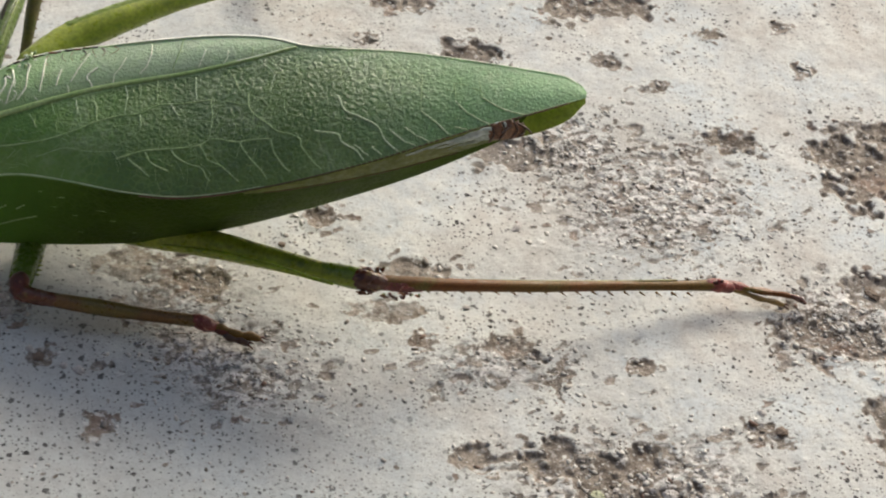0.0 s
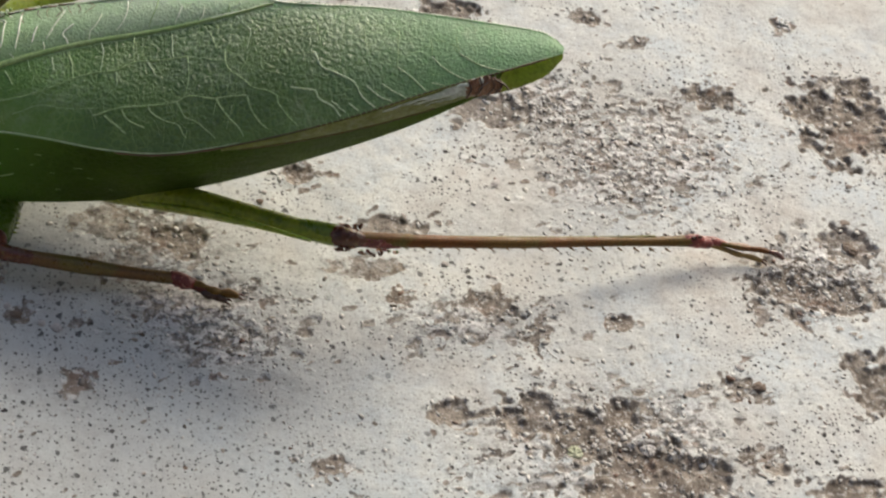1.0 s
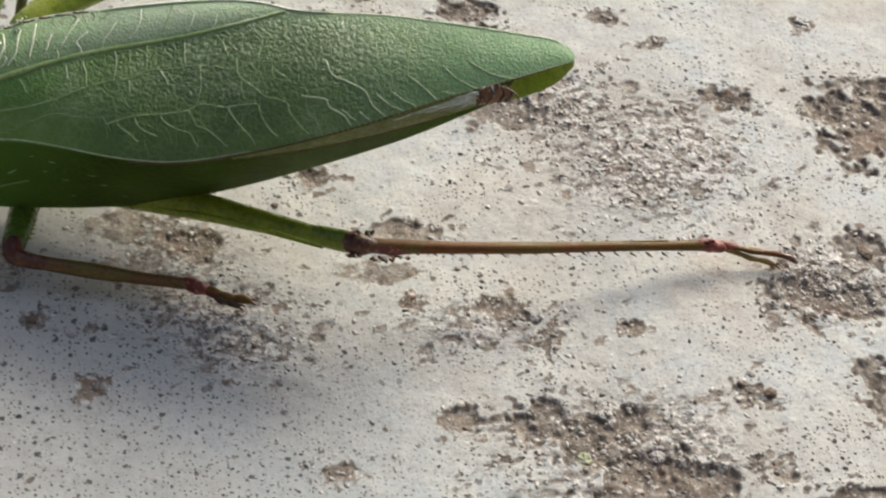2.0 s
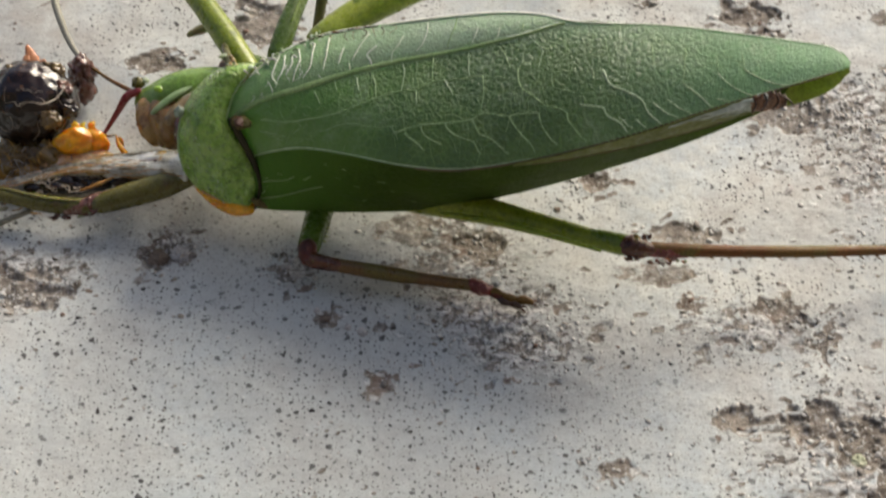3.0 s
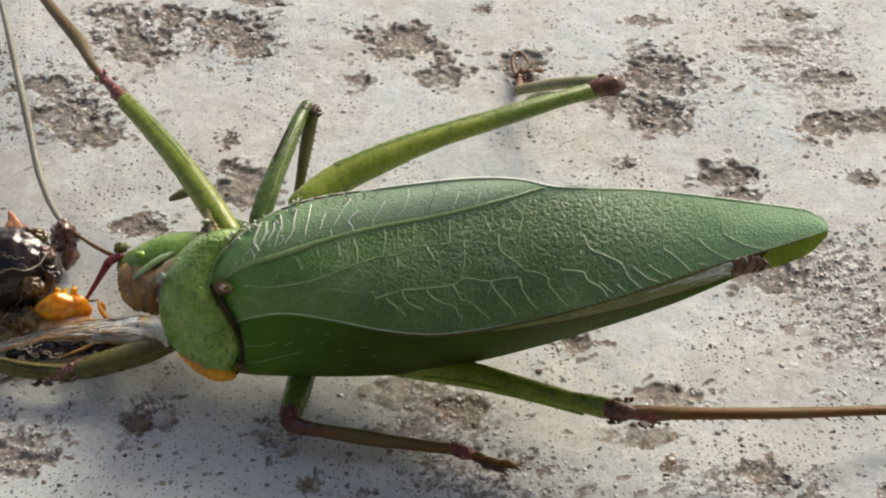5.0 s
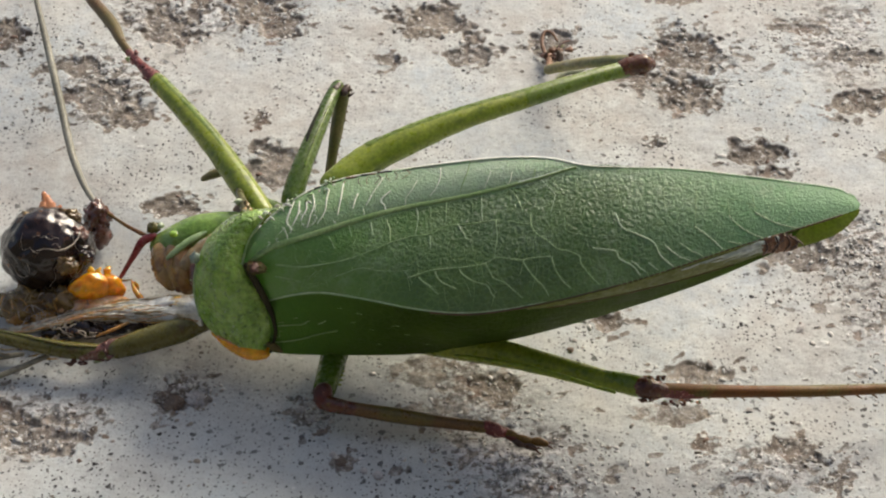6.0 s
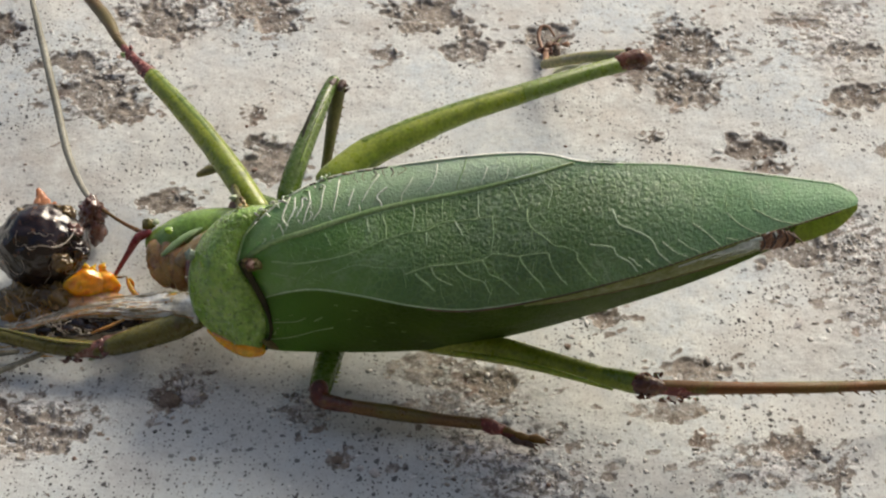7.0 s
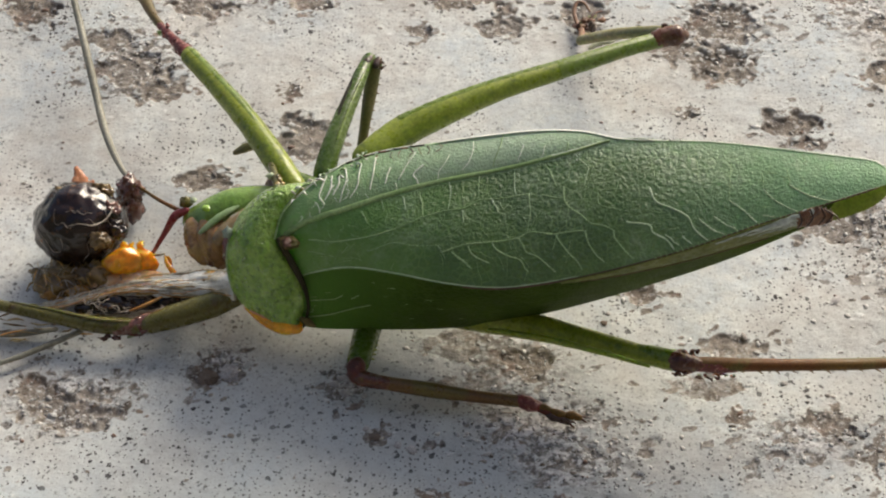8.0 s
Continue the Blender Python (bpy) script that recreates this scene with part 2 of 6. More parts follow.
MAT = dict(
    concrete=concrete(),
    sand=sand_grains(),
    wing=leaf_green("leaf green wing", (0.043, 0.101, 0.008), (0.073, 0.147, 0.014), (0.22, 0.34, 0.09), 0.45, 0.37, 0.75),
    # darker copy of the wing green, with the margin's shade painted in
    side=leaf_green("shaded green wing margin", (0.034, 0.058, 0.007), (0.050, 0.082, 0.011), (0.08, 0.12, 0.025), 0.0, 0.6, 0.04),
    tip=tissue("yellow green wing", (0.165, 0.185, 0.018), (0.205, 0.22, 0.034), rough=0.45, glow=0.2),
    vein=tissue("pale vein", (0.80, 0.86, 0.66), (0.87, 0.90, 0.76), rough=0.25),
    edge_vein=tissue("greenish white edge vein", (0.40, 0.52, 0.30), (0.50, 0.60, 0.40), 900, rough=0.3),
    faint=tissue("faint vein", (0.25, 0.38, 0.15), (0.35, 0.47, 0.23), 900, rough=0.36),
    pale_rim=tissue("whitish wing rim", (0.78, 0.80, 0.70), (0.84, 0.85, 0.78), rough=0.35),
    rib=tissue("green vein", (0.24, 0.37, 0.13), (0.31, 0.43, 0.18), rough=0.4),
    thorax=tissue("grainy green shield", (0.19, 0.35, 0.035), (0.31, 0.49, 0.085), 900, 0.24, 3000, 0.0009, c=(0.105, 0.21, 0.025), Coat_Weight=0.6, Coat_Roughness=0.1, glow=0.15),
    leg_mid=tissue("mid green leg", (0.115, 0.175, 0.016), (0.155, 0.215, 0.026), 400, 0.3, 3500, 0.00005, glow=0.3),
    leg=tissue("yellow green leg", (0.195, 0.245, 0.016), (0.265, 0.31, 0.03), 300, 0.34, 3500, 0.00005, c=(0.13, 0.17, 0.02), glow=0.3),
    leg_dark=tissue("dark green leg", (0.075, 0.125, 0.016), (0.11, 0.165, 0.028), 400, 0.28, 5000, 0.00003, glow=0.3),
    olive=tissue("brownish olive leg", (0.085, 0.080, 0.014), (0.125, 0.110, 0.022), 300, 0.3, 5000, 0.00003, c=(0.085, 0.055, 0.018)),
    shin=tissue("reddish brown shin", (0.155, 0.055, 0.012), (0.140, 0.078, 0.014), 220, 0.5, 5000, 0.00003, Specular_IOR_Level=0.3, c=(0.13, 0.10, 0.022)),
    moss_shin=tissue("olive green shin", (0.12, 0.115, 0.028), (0.17, 0.14, 0.05), 350, 0.4, 5000, 0.00003, glow=0.3),
    shin_green=tissue("olive brown shin", (0.125, 0.095, 0.018), (0.135, 0.068, 0.018), 350, 0.36, 5000, 0.00003),
    foot_yellow=tissue("yellow brown foot", (0.30, 0.20, 0.055), (0.22, 0.14, 0.04), 500, 0.35, 5000, 0.00003),
    knee=tissue("dark red knee", (0.115, 0.026, 0.014), (0.06, 0.018, 0.012), 900, 0.4, 5000, 0.00005, c=(0.19, 0.07, 0.04), Specular_IOR_Level=0.35),
    rust=tissue("rusty translucent knee", (0.15, 0.055, 0.028), (0.085, 0.030, 0.018), 700, 0.25, 3000, 0.0001, c=(0.17, 0.10, 0.035), glow=0.3),
    ragged_red=tissue("torn red skin", (0.26, 0.055, 0.045), (0.14, 0.028, 0.024), 1200, 0.35, 3000, 0.0002, c=(0.42, 0.20, 0.16)),
    faded=tissue("faded tan and olive shin", (0.34, 0.29, 0.15), (0.20, 0.20, 0.085), 180, 0.45, 3000, 0.0001, c=(0.40, 0.36, 0.24), glow=0.3),
    black=tissue("dark brown knee", (0.035, 0.020, 0.014), (0.07, 0.035, 0.022), 900, 0.35),
    head=tissue("pale green head", (0.17, 0.30, 0.04), (0.25, 0.38, 0.075), 400, 0.2, 2200, 0.00015, c=(0.15, 0.25, 0.035), glow=0.3, Coat_Weight=0.5, Coat_Roughness=0.12),
    cheek=tissue("pale cheek skin", (0.42, 0.47, 0.34), (0.30, 0.36, 0.20), 500, 0.18, 2500, 0.0001, c=(0.30, 0.20, 0.10), Coat_Weight=0.6, Coat_Roughness=0.1, glow=0.3),
    cheek_brown=tissue("brown and pale cheek", (0.30, 0.21, 0.09), (0.20, 0.12, 0.045), 420, 0.22, 2500, 0.0001, c=(0.46, 0.44, 0.33), Coat_Weight=0.6, Coat_Roughness=0.1),
    olive_dark=tissue("dark olive skin", (0.020, 0.018, 0.006), (0.034, 0.028, 0.009), 700, 0.5, Specular_IOR_Level=0.2),
    lime=tissue("lime green eye", (0.20, 0.38, 0.012), (0.32, 0.50, 0.025), 900, 0.12, Coat_Weight=0.8, Coat_Roughness=0.05),
    jaw=tissue("brown jaw", (0.27, 0.135, 0.035), (0.38, 0.24, 0.085), 500, 0.25, 1800, 0.0001, c=(0.15, 0.065, 0.02), glow=0.3, Coat_Weight=0.5, Coat_Roughness=0.15),
    antenna=tissue("greyish green feeler", (0.29, 0.28, 0.22), (0.20, 0.19, 0.14), 300, 0.5),
    red=tissue("crimson feeler base", (0.20, 0.022, 0.03), (0.27, 0.05, 0.05), 800, 0.3),
    gut=tissue("wet dark gut", (0.008, 0.005, 0.005), (0.028, 0.013, 0.008), 450, 0.2, 1400, 0.0002, c=(0.12, 0.055, 0.020), Coat_Weight=0.5, Coat_Roughness=0.06, Specular_IOR_Level=0.35),
    clot=tissue("red brown clot", (0.085, 0.026, 0.016), (0.17, 0.07, 0.05), 900, 0.25, 1800, 0.0002, c=(0.30, 0.20, 0.17), Coat_Weight=0.6),
    thread=tissue("whitish thread", (0.36, 0.31, 0.25), (0.18, 0.145, 0.11), 600, 0.3),
    fat=tissue("orange fat", (0.82, 0.35, 0.005), (0.88, 0.45, 0.010), 500, 0.22, 2200, 0.0001, c=(0.72, 0.27, 0.004), Coat_Weight=0.6, Coat_Roughness=0.1, Subsurface_Weight=0.6, Subsurface_Scale=0.002),
    peach=tissue("peach coloured wet skin", (0.78, 0.52, 0.30), (0.70, 0.36, 0.13), 600, 0.12, 1800, 0.0003, c=(0.84, 0.74, 0.60), Coat_Weight=0.8, Coat_Roughness=0.08, glow=0.4),
    pink=tissue("pinkish orange flesh", (0.60, 0.27, 0.13), (0.48, 0.16, 0.06), 800, 0.3),
    film=tissue("milky wet film", (0.88, 0.88, 0.82), (0.72, 0.66, 0.50), 420, 0.08, 1500, 0.0005, c=(0.50, 0.36, 0.17), Transmission_Weight=0.1, IOR=1.36, Coat_Weight=0.8, Coat_Roughness=0.1),
    amber=tissue("amber wet tissue", (0.55, 0.31, 0.085), (0.40, 0.19, 0.04), 500, 0.15, 2500, 0.0001, Coat_Weight=0.8, Coat_Roughness=0.1),
    fibre=tissue("straw coloured fibre", (0.42, 0.33, 0.15), (0.30, 0.21, 0.08), 600, 0.35),
    sludge=tissue("brown wet sludge", (0.24, 0.155, 0.045), (0.12, 0.070, 0.022), 450, 0.25, 1900, 0.0002, c=(0.36, 0.25, 0.085), Coat_Weight=0.5),
    hindwing=tissue("folded olive hind wing", (0.095, 0.115, 0.022), (0.13, 0.145, 0.036), 260, 0.6, 4200, Specular_IOR_Level=0.2),
    glassy=tissue("whitish hind wing edge", (0.36, 0.42, 0.35), (0.24, 0.31, 0.24), 400, 0.25, 3000),
    torn_film=tissue("bluish white torn film", (0.66, 0.73, 0.70), (0.38, 0.45, 0.39), 700, 0.2, 1800, 0.0002, Coat_Weight=0.5, Coat_Roughness=0.1),
    brown=tissue("brown wing joint", (0.15, 0.065, 0.03), (0.28, 0.15, 0.085), 900, 0.45),
    joint=tissue("tan wing joint", (0.14, 0.105, 0.035), (0.085, 0.080, 0.022), 900, 0.65, Specular_IOR_Level=0.2),
    torn=tissue("dark torn flesh", (0.07, 0.028, 0.018), (0.12, 0.05, 0.03), 900, 0.5),
    grime=tissue("brown grime", (0.22, 0.165, 0.125), (0.14, 0.105, 0.08), 900, 0.8),
    blocker_skin=tissue("dark sky blocker", (0.085, 0.078, 0.066), (0.11, 0.10, 0.086), 10.0, 0.9, 300.0, 0.0005),
    dew=tissue("pale painted wet glint", (0.60, 0.66, 0.45), (0.50, 0.58, 0.36), 900, 0.12, Coat_Weight=0.8, Coat_Roughness=0.05),
    moss=tissue("pale green crumb", (0.42, 0.44, 0.29), (0.50, 0.51, 0.38), 700, 0.8),
    stone=tissue("pale grit", (0.55, 0.52, 0.49), (0.36, 0.34, 0.33), 500, 0.75),
)

# ---- mesh helpers (millimetres) ----
BASE = {}


def link_mesh(name, verts, faces, material, parent=None, label="", smooth=True):
    at = BASE.get(parent, Vector((0, 0, 0)))
    v = (np.asarray(verts, float) - np.array(at)) / 1000
    me = bpy.data.meshes.new(name)
    me.from_pydata(v.tolist(), [], faces)
    me.polygons.foreach_set("use_smooth", [smooth] * len(me.polygons))
    me.materials.append(MAT[material])
    ob = new(name, me)
    if parent:
        ob.parent = parent
        BASE[ob] = at
    if label:
        ob["label"] = label
    return ob


def thing(name, at, label, category, group=""):
    """An Empty at the base of a thing, at a place in millimetres."""
    ob = new(name)
    ob.location = Vector(at) / 1000
    ob.empty_display_size = 0.002
    BASE[ob] = Vector(at)
    return tagged(ob, label, category, group)


def glide(ctrl, n):
    """n points on a smooth curve through the control points (any number of columns)."""
    c = np.asarray(ctrl, float)
    if len(c) == 2:
        return c[0] + (c[1] - c[0]) * np.linspace(0, 1, n)[:, None]
    d = np.r_[0, np.cumsum(np.sqrt(np.linalg.norm(np.diff(c[:, :3], axis=0), axis=1) + 1e-9))]
    m = np.gradient(c, d, axis=0)
    u = np.linspace(0, d[-1], n)
    i = np.clip(np.searchsorted(d, u, "right") - 1, 0, len(d) - 2)
    h = (d[i + 1] - d[i])[:, None]
    t = ((u - d[i])[:, None]) / h
    return ((1 + 2 * t) * (1 - t) ** 2 * c[i] + t * (1 - t) ** 2 * h * m[i] + t * t * (3 - 2 * t) * c[i + 1] + t * t * (t - 1) * h * m[i + 1])


def tube(ctrl, n=14, seg=10, flat=1.0, wobble=0.0, up=(0, 0, 1)):
    """A round or oval limb along control points (x, y, z, radius), with rounded ends."""
    p = glide(ctrl, n)
    xyz, r = p[:, :3], np.maximum(p[:, 3], 0.01)
    tan = np.gradient(xyz, axis=0)
    tan /= np.linalg.norm(tan, axis=1)[:, None]
    side = np.cross(tan, up)
    side /= np.linalg.norm(side, axis=1)[:, None] + 1e-9
    high = np.cross(side, tan)
    a = np.linspace(0, 2 * np.pi, seg, endpoint=False)
    rings = []
    ends = [(-0.85, 0.35, 0), (-0.5, 0.8, 0), *[(0, 1, k) for k in range(n)], (0.5, 0.8, n - 1), (0.85, 0.35, n - 1)]
    for off, scale, k in ends:
        c = xyz[k] + tan[k] * off * r[k]
        rr = r[k] * scale * (1 + wobble * rng.uniform(-1, 1, (seg, 1)))
        rings.append(c + rr * (np.cos(a)[:, None] * side[k] + flat * np.sin(a)[:, None] * high[k]))
    v = np.concatenate(rings)
    f = []
    for i in range(len(rings) - 1):
        for j in range(seg):
            k = (j + 1) % seg
            f.append((i * seg + j, i * seg + k, (i + 1) * seg + k, (i + 1) * seg + j))
    f.append(tuple(range(seg))[::-1])
    f.append(tuple((len(rings) - 1) * seg + j for j in range(seg)))
    return v, f


def sheet(grid, thick):
    """A closed skin of some thickness from a grid of points (n, m, 3)."""
    n, m, _ = grid.shape
    du, dv = np.gradient(grid, axis=0), np.gradient(grid, axis=1)
    nor = np.cross(du, dv)
    nor /= np.linalg.norm(nor, axis=2)[:, :, None] + 1e-12
    if np.mean(nor[:, :, 2] - nor[:, :, 1]) < 0:
        nor = -nor
    back = grid - nor * thick
    v = np.concatenate([grid.reshape(-1, 3), back.reshape(-1, 3)])
    q, o = n * m, []
    for i in range(n - 1):
        for j in range(m - 1):
            a = i * m + j
            o.append((a, a + m, a + m + 1, a + 1))
            o.append((q + a, q + a + 1, q + a + m + 1, q + a + m))
    rim = []
    for j in range(m - 1):
        a = (n - 1) * m + j
        rim += [(j, j + 1, q + j + 1, q + j), (a + 1, a, q + a, q + a + 1)]
    for i in range(n - 1):
        a, b = i * m, i * m + m - 1
        rim += [(a + m, a, q + a, q + a + m), (b, b + m, q + b + m, q + b)]
    extra = []
    for f in rim:
        o.append(tuple(len(v) + len(extra) + k for k in range(4)))
        extra += [v[k] for k in f]
    v = np.concatenate([v, np.array(extra)])
    return v, o


def between(rails, n, m, bulge=()):
    """A grid across several rails (each a list of points); bulge lifts the surface between two rails."""
    c = [glide(r, n) for r in rails]
    out = []
    for k in range(len(c) - 1):
        a, b = c[k], c[k + 1]
        t = np.linspace(0, 1, m)[:, None, None]
        g = a + (b - a) * t
        if bulge:
            wide = np.linalg.norm(b - a, axis=1)[:, None]
            g = g + np.sin(np.pi * t) * bulge[k] * (wide / wide.max()) * np.array((0, -0.7, 0.7))
        out.append(g[:-1] if k < len(c) - 2 else g)
    return np.concatenate(out).transpose(1, 0, 2)


def lump(centre, radii, rough=0.1, level=4, freq=0.5, seed=0, turn=0.0):
    """An uneven rounded body."""
    bm = bmesh.new()
    bmesh.ops.create_icosphere(bm, subdivisions=level, radius=1)
    out = []
    s, c = math.sin(radians(turn)), math.cos(radians(turn))
    for v in bm.verts:
        p = v.co.copy()
        k = 1 + rough * (noise.noise(p * (2.0 * freq) + Vector((seed, 0, 0))) + 0.5 * noise.noise(p * (6.0 * freq) + Vector((0, seed, 0))))
        x, y, z = p.x * radii[0] * k, p.y * radii[1] * k, p.z * radii[2] * k
        out.append((centre[0] + x * c - y * s, centre[1] + x * s + y * c, centre[2] + z))
    faces = [tuple(v.index for v in f.verts) for f in bm.faces]
    bm.free()
    return out, faces


# ---- ground ----
TABLE = rng.random((256, 256))


def value_noise(x, y, size, seed):
    c, n = math.cos(seed * 0.7), math.sin(seed * 0.7)
    u, v = (x * c + y * n) / size + seed * 17.3, (y * c - x * n) / size + seed * 9.1
    i, j = np.floor(u).astype(int), np.floor(v).astype(int)
    a, b = u - i, v - j
    a, b = a * a * (3 - 2 * a), b * b * (3 - 2 * b)
    g = lambda p, q: TABLE[p % 256, q % 256]
    return g(i, j) * (1 - a) * (1 - b) + g(i + 1, j) * a * (1 - b) + g(i, j + 1) * (1 - a) * b + g(i + 1, j + 1) * a * b - 0.5


def step(x, lo, hi):
    t = np.clip((x - lo) / (hi - lo), 0, 1)
    return t * t * (3 - 2 * t)


# hollows in the cement: x, y, half width, half depth (millimetres)
HOLLOWS_FAR = [
(-0.1, 33.6, 3.63, 2.15), (3.4, 28.5, 2.18, 1.48), (-26.1, 33.9, 3.00, 2.15), (-17.9, 36.2, 2.66, 2.35), (-15.3, 33.3, 1.94, 1.48), (-42.4, 32.5, 2.03, 2.29),
(-31.3, 24.0, 2.90, 1.61), (-29.0, 20.9, 2.18, 1.21), (-34.7, 28.2, 2.42, 1.34), (-15.5, 13.8, 2.66, 2.15), (-23.7, 9.1, 2.03, 1.21), (29.1, 14.3, 2.52, 1.61),
(29.8, 11.8, 1.26, 0.67), (23.4, 28.5, 3.00, 2.69),
]
HOLLOWS_EDGE = [
(23.1, 22.8, 2.52, 1.75), (19.0, 24.9, 1.94, 0.94), (11.0, 30.1, 2.23, 2.02), (38.1, 37.3, 1.26, 0.87), (39.6, 27.4, 2.03, 1.01),
(38.1, 20.7, 2.18, 1.48), (23.5, 36.6, 1.55, 0.67), (7.3, 39.0, 0.63, 0.47), (-16.7, 20.4, 0.68, 0.81), (19.8, 16.2, 0.68, 0.54), (-4.5, 27.9, 1.26, 0.81),
(-29.3, 38.9, 1.94, 1.34), (-23.7, 38.4, 1.65, 1.34), (-14.5, 40.3, 2.18, 0.94), (34.8, 31.8, 1.94, 0.67),
]
HOLLOWS_NEAR = [
(-21.4, -13.3, 1.55, 1.48), (4.1, -12.6, 1.75, 1.35), (-32.0, -16.9, 2.90, 1.75), (-35.6, -14.9, 1.26, 2.42), (27.4, -19.4, 1.74, 1.01), (30.8, -22.0, 0.68, 1.34),
(37.5, -21.7, 0.87, 0.81), (20.3, -18.7, 0.48, 0.67), (23.0, -29.6, 1.45, 1.21), (-3.6, -26.5, 0.85, 0.95), (-7.7, -19.9, 0.8, 0.7), (40.9, 13.9, 1.16, 0.87),
(50.7, 3.9, 1.65, 1.34), (62.3, 0.8, 4.11, 4.17), (58.4, -14.3, 1.65, 1.88),
]
HOLLOWS_LOW = [
(29.2, -30.1, 1.84, 1.61), (32.4, -32.3, 2.52, 1.88), (36.1, -30.6, 1.65, 1.48), (35.9, -36.5, 4.11, 3.23), (39.9, -36.6, 2.90, 2.02), (44.7, -34.5, 0.73, 0.67),
(46.2, -35.8, 0.97, 0.81), (45.2, -28.1, 0.68, 0.81), (46.6, -29.1, 0.68, 0.60), (56.6, -28.1, 2.03, 2.42), (51.8, -38.1, 1.94, 1.08), (13.3, -34.5, 1.31, 0.87),
(52.1, -18.5, 2.90, 2.29), (56.2, -19.1, 2.18, 2.02), (24.5, 20.8, 2.18, 0.94),
]
HOLLOWS_RIM = [
(51.7, 17.8, 1.06, 0.60), (58.5, 18.9, 0.77, 0.60), (59.2, 12.9, 0.63, 0.60), (43.8, 21.2, 2.90, 1.21), (30.5, 1.8, 2.90, 1.48), (13.4, -5.6, 1.45, 0.94),
(20.6, -11.2, 2.42, 0.94), (46.3, 2.3, 0.58, 0.60), (45.2, 10.6, 0.77, 0.54),
]
# brown soiled patches
STAINS = [
(-1.4, -10.7, 3.39, 1.75), (2.8, -12.3, 3.63, 2.42), (-0.0, -15.2, 2.90, 1.61), (20.6, -11.7, 2.42, 1.08), (18.3, -15.6, 2.66, 1.21), (11.2, 28.6, 1.3, 1.3),
]
# rough zones where the sand shows: x, y, half width, half depth, grains
ROUGH = [
(41.6, -3.5, 9.20, 7.39, 420), (35.8, 2.5, 4.36, 4.03, 120), (54.3, -17.3, 5.32, 4.03, 150), (4.7, -19.2, 6.29, 3.70, 80),
(2.8, -12.9, 5.32, 4.03, 36), (34.4, -33.4, 10.16, 7.39, 260), (24.1, 27.7, 5.81, 5.38, 150), (-22.3, 35.8, 10.65, 4.03, 140),
(-32.2, 24.9, 5.32, 5.38, 110), (37.9, 30.1, 5.81, 7.39, 120), (-32.3, -16.1, 5.32, 3.36, 70), (25.2, -21.1, 7.26, 3.36, 70), (-10.8, -15.0, 1.94, 1.75, 60), (-20.8, -12.5, 1.94, 1.61, 40), (7.8, -22.8, 6.29, 3.02, 60),
]


def axis(core_lo, core_hi, fine):
    """Even fine steps over the core, then growing steps out to the horizon."""
    core = np.arange(core_lo, core_hi, fine)
    out = [core_hi]
    d = fine
    while out[-1] < 6.0e4:
        d *= 1.6
        out.append(out[-1] + d)
    low = [2 * core_lo - fine * 0 - (v - core_hi + core_lo) for v in out[1:]]
    return np.concatenate([np.array(low[::-1]), core, np.array(out)])


HEIGHT = {}


